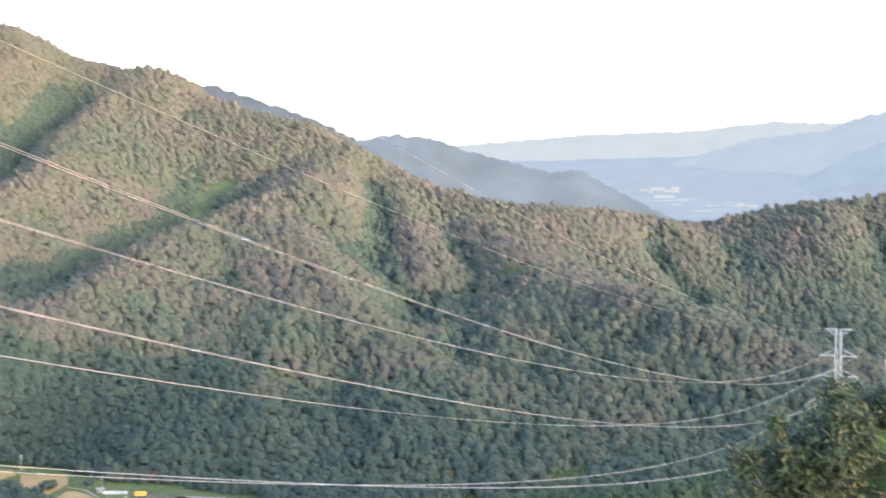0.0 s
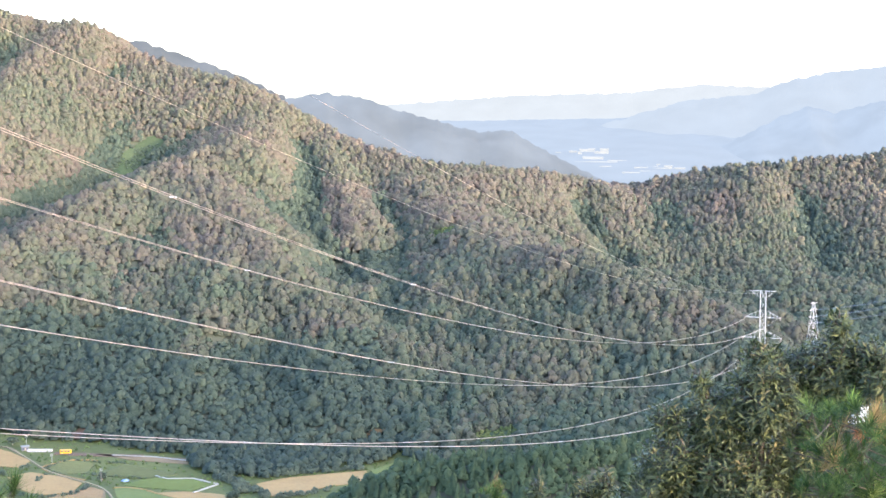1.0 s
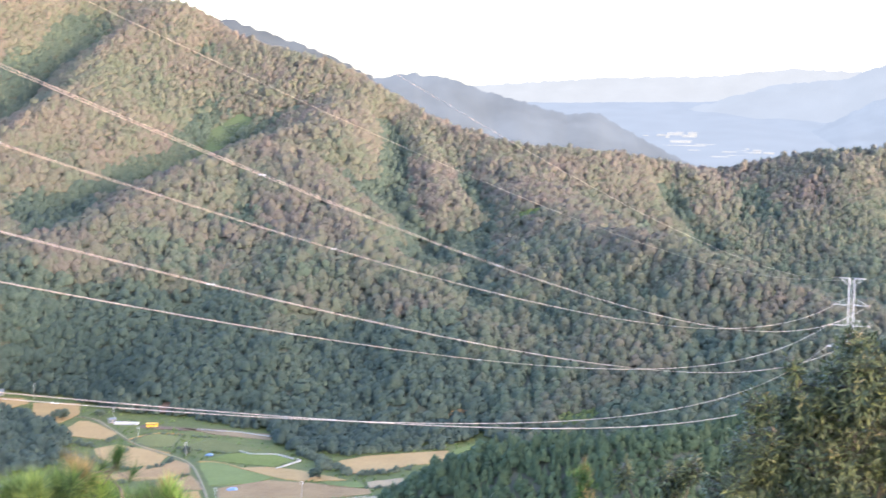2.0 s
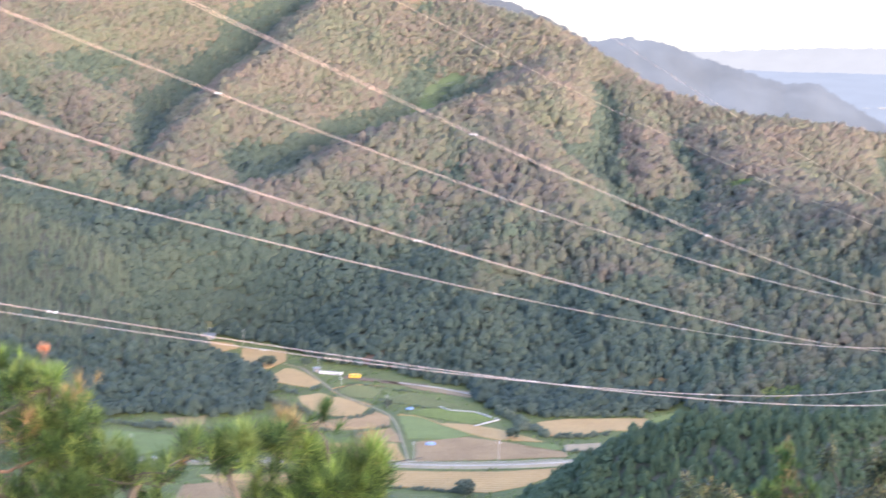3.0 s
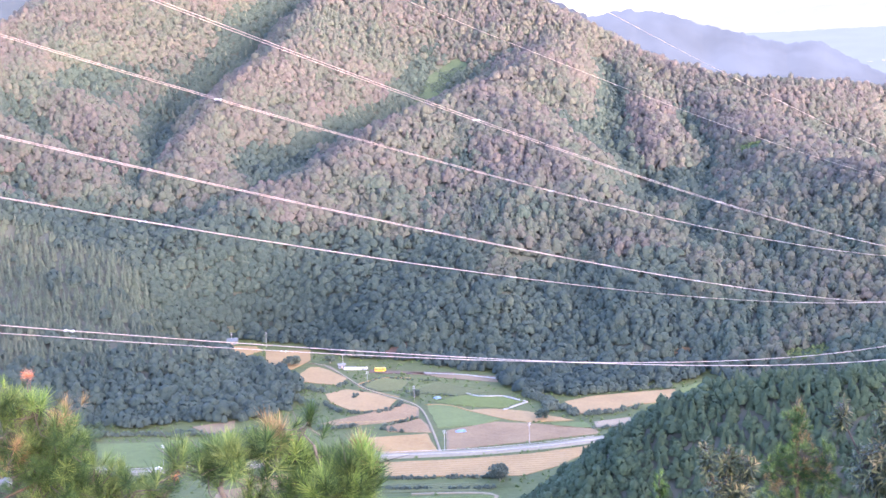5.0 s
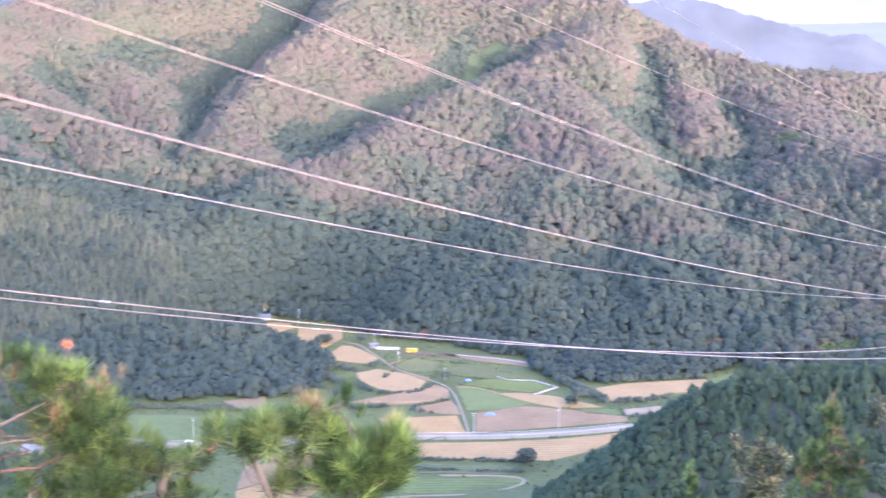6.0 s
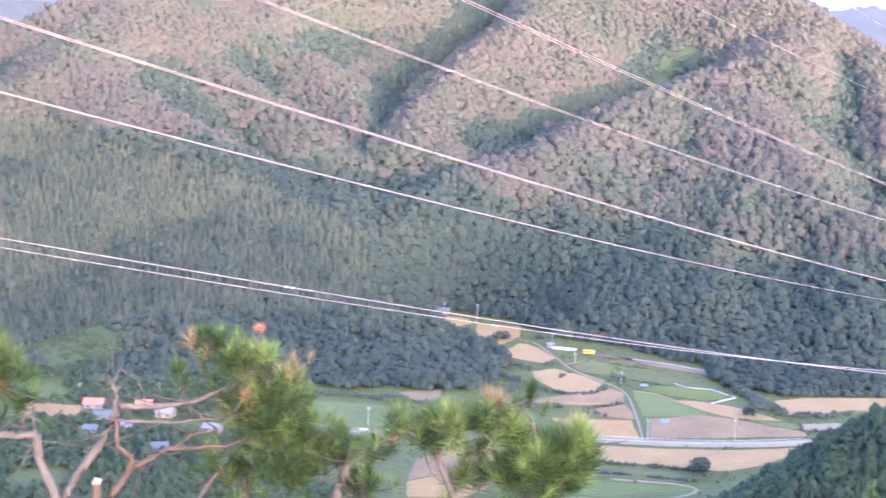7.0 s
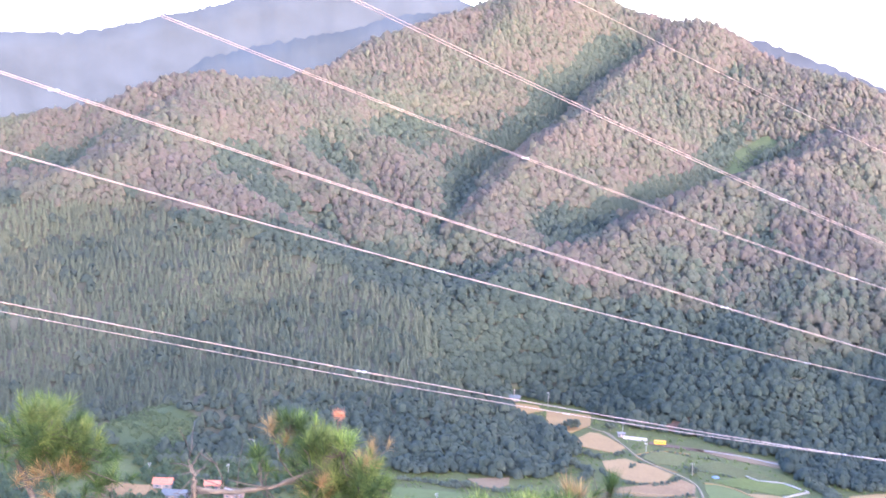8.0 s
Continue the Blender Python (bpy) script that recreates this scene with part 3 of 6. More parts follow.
def oval(x, y, rx, ry, turn=0.0, seed=0):
    """An uneven round outline on the plan."""
    rg = random.Random(seed)
    pts = []
    for i in range(14):
        a = i * 2 * math.pi / 14
        k = rg.uniform(0.75, 1.15)
        u, v = math.cos(a) * rx * k, math.sin(a) * ry * k
        pts.append((x + u * math.cos(turn) - v * math.sin(turn), y + u * math.sin(turn) + v * math.cos(turn)))
    return np.array(pts)


# openings in the woods: grass glades and scars of bare earth, lying on the slope
GLADES = [
    # the first glade's scrub is coloured darker for its gully's shade
    (oval(21, 1712, 16, 42, -0.7, 1), M_SHADEGREEN, "green grass and bushes in a mountain gully"),
    (oval(295, 1436, 15, 12, 0.3, 2), M_SCRUB, "yellow-green grassy clearing on the shoulder"),
    (oval(-363, 987, 34, 30, 0.2, 3), M_NEARWOOD, "green meadow patch below the conifers"),
    (oval(246, 1020, 20, 16, 0.0, 4), M_SCRUB, "green meadow gap at the wood's edge"),
    (oval(556, 1112, 44, 34, 0.0, 5), M_SCRUB, "green meadow beside the hill road"),
]
PARCELS.append(oval(280, 568, 9, 11, 0.0, 9))
PARCELS.append(oval(548, 1072, 18, 22, 0.0, 10))
for poly, _, _ in GLADES:
    PARCELS.append(poly)


def drape(name, poly, mat, label, category, seed):
    """A patch of grass or bare earth lying on the slope."""
    lo, hi = poly.min(0), poly.max(0)
    X, Y = np.meshgrid(np.arange(lo[0], hi[0], 2.2), np.arange(lo[1], hi[1], 2.2))
    Z = on_ground(X, Y) + 1.1 + 0.5 * fbm(X / 5, Y / 5, 2, seed)
    n, V, Fc = X.shape[1], np.stack([X, Y, Z], -1).reshape(-1, 3), []
    mid = inside(poly, X[:-1, :-1] + 1.1, Y[:-1, :-1] + 1.1)
    for j, i in zip(*np.nonzero(mid)):
        Fc.append((j * n + i, j * n + i + 1, (j + 1) * n + i + 1, (j + 1) * n + i))
    used = sorted({k for q in Fc for k in q})
    at_new = {k: i for i, k in enumerate(used)}
    ob = link_mesh(name, V[used].tolist(), [tuple(at_new[k] for k in q) for q in Fc], mat, True)
    return tagged(ob, label, category, "openings in the woods", "structure")


def scar(x, y, rx, ry, turn, seed, mat, label):
    PARCELS.append(oval(x, y, rx, ry, turn, seed))
    return drape("earth_bank", PARCELS[-1], mat, label, "bare earth", seed)


scar(-26, 1122, 12, 7, 0.1, 5, M_REDSOIL, "bare brown earth bank among trees")
scar(172, 1062, 8, 4, 0.0, 6, M_SOIL, "bare tan earth slope at the wood's edge")


def in_parcel(x, y):
    """Whether places lie in a field or on the road."""
    hit = np.zeros(x.shape, bool)
    for poly in PARCELS:
        hit |= inside(poly, x, y)
    for p in ROAD + LANE:
        hit |= np.hypot(x - p.x, y - p.y) < 5
    return hit


# ---- woods ----
def icosphere():
    bm = bmesh.new()
    bmesh.ops.create_icosphere(bm, subdivisions=1, radius=1.0)
    bm.verts.ensure_lookup_table()
    bm.verts.index_update()
    u = np.array([p.co[:] for p in bm.verts])
    f = np.array([[p.index for p in q.verts] for q in bm.faces])
    bm.free()
    return u / np.linalg.norm(u, axis=1)[:, None], f


def spire(seed, tiers=4):
    """A conifer of unit size with its outward normals: drooping tiers of ragged boughs round a pointed top."""
    rng = np.random.RandomState(seed)
    verts, faces = [], []
    for k in range(tiers):
        z, r, n = -0.5 + 1.76 / tiers * k, 1.0 - 0.92 / tiers * k, 8
        i, turn = len(verts), rng.rand() * 6.28
        for q in range(n):
            a = turn + 2 * math.pi * (q + 0.3 * (rng.rand() - 0.5)) / n
            rr = r * (1.12 if q % 2 else 0.72) * (0.85 + 0.3 * rng.rand())
            verts.append((rr * math.cos(a), rr * math.sin(a), z - 0.10 * (q % 2) + 0.12 * (rng.rand() - 0.5)))
        verts.append((0.06 * rng.randn(), 0.06 * rng.randn(), z + (0.80 if k < tiers - 1 else 0.62)))
        faces += [(i + q, i + (q + 1) % n, i + n) for q in range(n)]
    v = np.array(verts)
    nv = v * (1, 1, 0) / np.maximum(np.hypot(v[:, 0], v[:, 1]), 0.12)[:, None] + (0, 0, 0.45)
    return v, np.array(faces), nv / np.linalg.norm(nv, axis=1)[:, None]


def billow(seed, boughs=6, sprays=0, size=0.25):
    """A broadleaf crown of unit size with its outward normals: billowing boughs round a leader, edged with leaf sprays."""
    rng = np.random.RandomState(seed)
    u, f = icosphere()
    mids, radii = [np.array([0.1 * rng.randn(), 0.1 * rng.randn(), 0.52 + 0.12 * rng.randn()])], [0.50 + 0.1 * rng.rand()]
    turn = rng.rand() * 6.28
    for k in range(boughs):
        a = turn + 2 * math.pi * (k + 0.5 * (rng.rand() - 0.5)) / boughs
        out = 0.50 + 0.16 * rng.randn() * 0.6
        mids.append(np.array([out * math.cos(a), out * math.sin(a), -0.05 + 0.42 * (rng.rand() - 0.35)]))
        radii.append(0.40 + 0.18 * rng.rand())
    verts, norms, faces, off = [], [], [], 0
    for k, (m, r) in enumerate(zip(mids, radii)):
        v = m + u * r * (1 + 0.34 * (rng.rand(len(u), 1) - 0.5)) * (1, 1, 1.1)
        c = v[f].mean(1)
        keep = (c[:, 2] > -0.5) & (u[f].mean(1)[:, 2] > -0.55)
        for q, (m2, r2) in enumerate(zip(mids, radii)):
            if q != k:
                keep &= np.linalg.norm(c - m2, axis=1) > r2 * 0.9
        used, back = np.unique(f[keep], return_inverse=True)
        radial = v[used] * (1, 1, 0.8) + (0, 0, 0.25)
        radial /= np.linalg.norm(radial, axis=1)[:, None]
        verts.append(v[used])
        norms.append(u[used] * 0.62 + radial * 0.5)
        faces.append(back.reshape(-1, 3) + off)
        off += len(used)
        for _ in range(sprays // (boughs + 1)):
            d = rng.randn(3)
            d[2] = abs(d[2]) * 0.9 - 0.1
            d /= np.linalg.norm(d)
            p = m + d * r * (0.98 + 0.12 * rng.rand())
            if any(np.linalg.norm(p - m2) < r2 * 0.95 for q, (m2, r2) in enumerate(zip(mids, radii)) if q != k):
                continue
            t = np.cross(d, rng.randn(3))
            t /= np.linalg.norm(t)
            s = np.cross(d, t)
            verts.append(np.array([p - t * size * 0.5 - d * 0.06, p + t * size * 0.5 + d * 0.10, p + s * size + d * 0.03]))
            norms.append(np.tile(d, (3, 1)) + rng.randn(3, 3) * 0.2)
            faces.append(np.array([[off, off + 1, off + 2]]))
            off += 3
    nv = np.concatenate(norms)
    return np.concatenate(verts), np.concatenate(faces), nv / np.linalg.norm(nv, axis=1)[:, None]


LEAFY = [billow(s, 4 + s % 3, 18, 0.3) for s in range(14)]
LEAFY_FAR = [billow(90 + s, 2 + s % 2) for s in range(10)]
LEAFY_FINE = [billow(20 + s, 5 + s % 3, 80, 0.24) for s in range(12)]
LEAFY_CLOSE = [billow(110 + s, 6 + s % 3, 70, 0.22) for s in range(10)]
NEEDLE = [spire(50 + s) for s in range(10)]
NEEDLE_FINE = [spire(70 + s, 6) for s in range(10)]


def plant(name, xs, ys, size, tall, templates, mat, seed, lift=0.75, zs=None):
    """One joined wood of crowns standing at the given places."""
    rng = np.random.RandomState(seed)
    zs = on_ground(xs, ys) if zs is None else zs
    n = len(xs)
    pick = rng.randint(len(templates), size=n)
    ang = rng.rand(n) * 2 * math.pi
    sc = size * (0.68 + 0.64 * rng.rand(n) ** 1.4)
    th = sc * tall * (0.8 + 0.4 * rng.rand(n))
    tint = rng.rand(n)
    canopy = np.stack([(height(xs - 14, ys) - height(xs + 14, ys)) / 28, (height(xs, ys - 14) - height(xs, ys + 14)) / 28, np.ones(n)], -1)
    canopy /= np.linalg.norm(canopy, axis=1)[:, None]
    V, N, Fc, T, off = [], [], [], [], 0
    for k, (tv, tf, tn) in enumerate(templates):
        w = np.where(pick == k)[0]
        if not len(w):
            continue
        c, s = np.cos(ang[w])[:, None], np.sin(ang[w])[:, None]
        X = (tv[:, 0] * c - tv[:, 1] * s) * sc[w][:, None] + xs[w][:, None]
        Y = (tv[:, 0] * s + tv[:, 1] * c) * sc[w][:, None] + ys[w][:, None]
        Z = tv[:, 2] * th[w][:, None] + (zs[w] + th[w] * lift)[:, None]
        V.append(np.stack([X, Y, Z], -1).reshape(-1, 3))
        # leaves face outwards round the crown and with the canopy's slope
        nv = np.stack([tn[:, 0] * c - tn[:, 1] * s, tn[:, 0] * s + tn[:, 1] * c, tn[:, 2] + 0 * c], -1) * 0.72 + canopy[w][:, None] * 0.4
        N.append((nv / np.linalg.norm(nv, axis=-1)[..., None]).reshape(-1, 3))
        Fc.append((tf[None] + (off + np.arange(len(w)) * len(tv))[:, None, None]).reshape(-1, 3))
        T.append(np.repeat(tint[w], len(tv)))
        off += len(w) * len(tv)
    V, Fc = np.concatenate(V), np.concatenate(Fc)
    me = bpy.data.meshes.new(name)
    me.vertices.add(len(V))
    me.vertices.foreach_set("co", V.astype(np.float32).ravel())
    me.loops.add(Fc.size)
    me.loops.foreach_set("vertex_index", Fc.astype(np.int32).ravel())
    me.polygons.add(len(Fc))
    me.polygons.foreach_set("loop_start", np.arange(0, Fc.size, 3, dtype=np.int32))
    me.update(calc_edges=True)
    me.attributes.new("tint", "FLOAT", "POINT").data.foreach_set("value", np.concatenate(T).astype(np.float32))
    me.shade_smooth()
    me.normals_split_custom_set_from_vertices(np.concatenate(N).astype(np.float32))
    me.materials.append(mat)
    return new(name, me)


def scatter(x0, x1, y0, y1, step, seed):
    rng = np.random.RandomState(seed)
    X, Y = np.meshgrid(np.arange(x0, x1, step), np.arange(y0, y1, step))
    X = X + np.where(np.arange(X.shape[0])[:, None] % 2, step / 2, 0)
    X, Y = X.ravel(), Y.ravel()
    return X + (rng.rand(len(X)) - 0.5) * step * 0.8, Y + (rng.rand(len(X)) - 0.5) * step * 0.8


def bearing(x, y):
    return np.degrees(np.arctan2(x, y)), np.hypot(x, y)


# the farmed valley floor, free of woods
OPEN = np.array([(-420, 960), (-276, 962), (-220, 962), (-180, 952), (-147, 962), (-117, 958), (-93, 975), (-85, 1021), (-94, 1078), (-142, 1133), (-155, 1189), (-151, 1208), (-97, 1175), (-61, 1124), (-28, 1112), (4, 1084), (43, 1052), (53, 1006),
                 (84, 986), (106, 990), (154, 1002), (183, 1030), (192, 990), (200, 940), (200, 780), (60, 700), (-420, 600)], float)


def wooded(x, y, h):
    w = 7 * fbm(x / 25, y / 25, 2, 92)
    return (h > 3 + 4 * fbm(x / 40, y / 40, 2, 91)) & (y < 880) | ~inside(OPEN, x + w, y + w) & (y >= 880)


def conifer_share(x, y):
    """Planted conifers on the near face of the western spur, a few elsewhere."""
    a, d = bearing(x, y)
    brow = np.interp(x, (-600, -520, -460, -377, -296, -256), (122, 122, 116, 97, 82, 76)) + 16 * fbm(x / 35, y / 35, 2, 44)
    edge = np.interp(a, (-30, -25, -20.4, -18, -15.25, -12.8, -11.5, -10.1, -8, -7), (1340, 1420, 1500, 1410, 1320, 1250, 1225, 1200, 1170, 1150)) + 10
    west = np.clip((-7.0 - a) / 1.0, 0, 1) * (on_ground(x, y) < brow) * (d < edge) * np.clip((d - 1040) / 60, 0, 1)
    return np.maximum(0.9 * west, 0.05)


def facing(x, y):
    """True on slopes turned to the valley, False behind the crests."""
    d = np.hypot(x, y)
    ok = np.ones(x.shape, bool)
    own = (height(x, y) + 14 - EYE_Z) / d
    for f in (0.98, 0.955, 0.92, 0.88, 0.83, 0.77, 0.7, 0.62):
        ok &= (height(x * f, y * f) - EYE_Z) / (d * f) < own
    return ok


def mountain_places(step, seed):
    """Where trees stand on the mountain: even on the plan, with more on steep banks."""
    X, Y = scatter(-780, 860, 940, 2120, step, seed)
    for k, limit in enumerate((0.7, 0.95, 1.2)):
        ex, ey = scatter(-780, 860, 940, 2120, step * 1.05, seed + 100 + k)
        steep = np.hypot(height(ex + 6, ey) - height(ex - 6, ey), height(ex, ey + 6) - height(ex, ey - 6)) / 12
        X, Y = np.concatenate([X, ex[steep > limit]]), np.concatenate([Y, ey[steep > limit]])
    A, R = bearing(X, Y)
    ok = (A > -28.5) & (A < 30) & (R > 940)
    X, Y = X[ok], Y[ok]
    ok = wooded(X, Y, height(X, Y)) & ~in_parcel(X, Y)
    return X[ok], Y[ok]


def in_gully_shade(x, y):
    """Hollows, where the ground lies lower than its surroundings, and low slopes: green trees darkened to carry the
    shade there.
    """
    hollow = np.zeros(x.shape)
    for k in range(10):
        a = 2 * math.pi * k / 10
        for r in (45, 80):
            hollow += on_ground(x + r * math.cos(a), y + r * math.sin(a)) / 20
    z = on_ground(x, y)
    sunken = hollow - z + 10 * fbm(x / 40, y / 40, 3, 61) + 6 * (vnoise(x * 0.7, y * 0.7, 62) - 0.5) > 6.5
    low = np.where(y > 1285, np.interp(x, (-420, -270, -180, -60, 100), (58, 74, 74, 52, 38)), np.interp(x, (-300, -150, -60, 100), (125, 95, 55, 38)))
    return sunken | (z < low + 50 * fbm(x / 60, y / 60, 3, 63)) & (x < 190)


def forest(name, x, y, size, tall, templates, mat, seed, label, lift=0.45):
    return tagged(plant(name, x, y, size, tall, templates, mat, seed, lift), label, "forest", kind="stuff")


xs, ys = mountain_places(6.6, 1)
dd = np.hypot(xs, ys)
see = facing(xs, ys)
rng = np.random.RandomState(77)
planted = rng.rand(len(xs)) < conifer_share(xs, ys)
gully = in_gully_shade(xs, ys)
a = ~see & (rng.rand(len(xs)) < 0.10)
forest("forest_behind_crest", xs[a], ys[a], 7.0, 0.75, LEAFY_FAR, M_FOREST, 5, "mixed forest behind the mountain crests")
leafy = see & ~planted & (dd < 1600)
a = leafy & gully
forest("gully_wood", xs[a], ys[a], 5.3, 1.05, LEAFY, M_SHADEGREEN, 2, "dark green broadleaf trees in shaded mountain gullies and low slopes")
leafy &= ~gully
a = leafy & (dd < 1300)
forest("foothill_broadleaf_forest", xs[a], ys[a], 5.2, 1.1, LEAFY_FINE, M_FOREST, 31, "mixed green broadleaf forest at the mountain's foot")
a = leafy & (dd >= 1300)
forest("broadleaf_forest", xs[a], ys[a], 5.2, 1.1, LEAFY, M_FOREST, 3, "mixed broadleaf forest, tinted sunlit brown, on mountain slopes")
xs, ys = mountain_places(6.1, 21)
a = facing(xs, ys) & (np.hypot(xs, ys) >= 1600)
gully = in_gully_shade(xs, ys)
for shady, name, mat, label in ((True, "upper_gully_wood", M_SHADEGREEN, "dark green trees in the shaded high hollows"), (False, "upper_broadleaf_forest", M_FOREST, "brownish broadleaf forest near the mountain crest")):
    b = a & (gully == shady)
    forest(name, xs[b], ys[b], 4.7, 0.98, LEAFY_FAR, mat, 32 + shady, label)
xs, ys = mountain_places(4.6, 41)
a = facing(xs, ys) & (np.random.RandomState(78).rand(len(xs)) < conifer_share(xs, ys))
forest("conifer_forest", xs[a], ys[a], 2.5, 1.65, NEEDLE, M_CONIFER, 4, "dark green conifer forest on lower slopes", 0.5)

# grassy glades in the woods
for gi, (poly, mat, lab) in enumerate(GLADES):
    drape("meadow", poly, M_GLADE, lab, "meadow", gi)
    lo, hi = poly.min(0), poly.max(0)
    xs, ys = scatter(lo[0], hi[0], lo[1], hi[1], 3.2, 60 + gi)
    ok = inside(poly, xs, ys) & (fbm(xs / 14, ys / 14, 2, 31) > -0.12)
    tagged(plant("glade_scrub", xs[ok], ys[ok], 1.7, 0.8, LEAFY, mat, 80 + gi, 0.3, on_ground(xs[ok], ys[ok]) + 0.9), lab, "bushes", kind="stuff")

xs, ys = scatter(-60, 420, 420, 790, 3.7, 9)
hs = height(xs, ys)
az, dd = bearing(xs, ys)
keep = wooded(xs, ys, hs) & ~in_parcel(xs, ys) & (az > 2.6) & (az < 31) & (dd < 780) & facing(xs, ys)
xs, ys = xs[keep], ys[keep]
con = np.random.RandomState(6).rand(len(xs)) < np.clip(0.18 + 1.2 * fbm(xs / 40, ys / 40, 2, 71), 0.03, 0.6)
plant("near_spur_broadleaf_wood", xs[~con], ys[~con], 2.9, 1.1, LEAFY_CLOSE, M_NEARWOOD, 7, 0.5)
plant("near_spur_pine_wood", xs[con], ys[con], 2.5, 1.25, NEEDLE_FINE, M_NEARWOOD, 8, 0.5)
for nm in ("near_spur_broadleaf_wood", "near_spur_pine_wood"):
    tagged(bpy.data.objects[nm], "dense dark green trees on the near spur", "forest", kind="stuff")

# wood and scrub at the foot of the lookout hill, below the village
xs, ys = scatter(-420, -118, 600, 846, 5.2, 15)
ok = ~in_parcel(xs, ys) & (ys < np.where(xs < -205, 742, 700) + 0.42 * -xs + 30 * fbm(xs / 40, ys / 40, 2, 8)) & (fbm(xs / 50, ys / 50, 2, 28) > -0.26)
for hx, hy in ((-318, 884), (-303, 862), (-289, 888), (-271, 872), (-282, 842), (-302, 834), (-254, 806), (-215, 784), (-236, 846)):
    ok &= np.hypot(xs - hx, (ys - hy) * 0.6) > 6
xs, ys = xs[ok], ys[ok]
tx, ty = scatter(-430, -200, 846, 962, 6.5, 25)
ok = ~in_parcel(tx, ty) & (fbm(tx / 30, ty / 30, 2, 29) > -0.13)
for hx, hy in ((-318, 884), (-303, 862), (-289, 888), (-271, 872), (-282, 842), (-302, 834), (-236, 846)):
    ok &= np.hypot(tx - hx, (ty - hy) * 0.7) > 8
tagged(plant("village_trees", tx[ok], ty[ok], 2.4, 0.95, LEAFY_FINE, M_NEARWOOD, 26), "dark green trees between the farmhouses", "trees", kind="stuff")
tagged(plant("valley_wood", xs, ys, 3.1, 1.0, LEAFY_FAR, M_NEARWOOD, 16), "green broadleaf trees below the village", "forest", kind="stuff")
xs, ys = scatter(-380, 240, 760, 1200, 5.0, 17)
hs = height(xs, ys)
ok = ~in_parcel(xs, ys) & (hs < 2.5) & (np.random.RandomState(18).rand(len(xs)) < np.clip(0.5 + 3.2 * fbm(xs / 45, ys / 45, 3, 48), 0.06, 0.9))
xs, ys = xs[ok], ys[ok]
tagged(plant("scrub", xs, ys, 1.15, 0.7, LEAFY_FAR, M_SCRUB, 19, 0.3), "low green scrub and weeds between the fields", "bushes", kind="stuff")


# ---- power line ----
P_AZ, P_D = 22.88, 625.0
LINE = radians(-151.5)
PYLON = Vector((P_D * math.sin(radians(P_AZ)), P_D * math.cos(radians(P_AZ)), 0))
ALONG = Vector((math.sin(LINE), math.cos(LINE), 0))
SIDE = Vector((ALONG.y, -ALONG.x, 0))
# level: half width; for each side the height at the pylon, slope and curve of the hanging wire
LEVELS = {"a": (6.8, (-93.26, 0.0769, 0.000169), (-94.47, 0.0840, 0.000157)), "b": (7.2, (-102.35, 0.0800, 0.000162), (-101.06, 0.0737, 0.000165)),
          "c": (8.5, (-110.05, 0.0773, 0.000162), (-110.22, 0.0718, 0.000171)), "g": (4.8, (-83.2, 0.1077, 0.000127), (-83.0, 0.1067, 0.000116))}
SPAN = 770.0


def wire_point(level, side, s):
    w = LEVELS[level][0]
    z, m, c = LEVELS[level][1 if side < 0 else 2]
    p = PYLON + ALONG * s + SIDE * side * w
    return Vector((p.x, p.y, EYE_Z + z + m * s + c * s * s))


def strand(bm, level, side, offset, r):
    pts = [wire_point(level, side, s) + SIDE * offset for s in np.linspace(4 if level != "g" else 0, SPAN - (4 if level != "g" else 0), 61)]
    tube(bm, pts, [r] * len(pts), 6)


for level in "abcg":
    for side in (-1, 1):
        if level == "g":
            bm = bmesh.new()
            strand(bm, level, side, 0, 0.016)
            w = part("ground_wire", bm, M_WIRE, None, smooth=True)
            tagged(w, "thin steel ground wire strung above the valley", "cable", "power line wires")
        else:
            root = new("conductor_bundle")
            root.location = wire_point(level, side, 0)
            for off in (-0.225, 0.225):
                bm = bmesh.new()
                strand(bm, level, side, off, 0.021)
                bmesh.ops.translate(bm, verts=bm.verts, vec=-root.location)
                part("conductor", bm, M_WIRE, root, smooth=True)
            for s in range(40 + 9 * (ord(level) % 3) + (14 if side > 0 else 0), int(SPAN) - 30, 58):
                bm = bmesh.new()
                p = wire_point(level, side, s) - root.location
                rod(bm, p - SIDE * 0.25, p + SIDE * 0.25, 0.035)
                for off in (-0.225, 0.225):
                    rod(bm, p + SIDE * off - ALONG * 0.09, p + SIDE * off + ALONG * 0.09, 0.05)
                part("spacer", bm, M_STEEL, root, "pale metal spacer clamp")
            tagged(root, "twin aluminium power conductors strung over the valley", "cable", "power line wires")


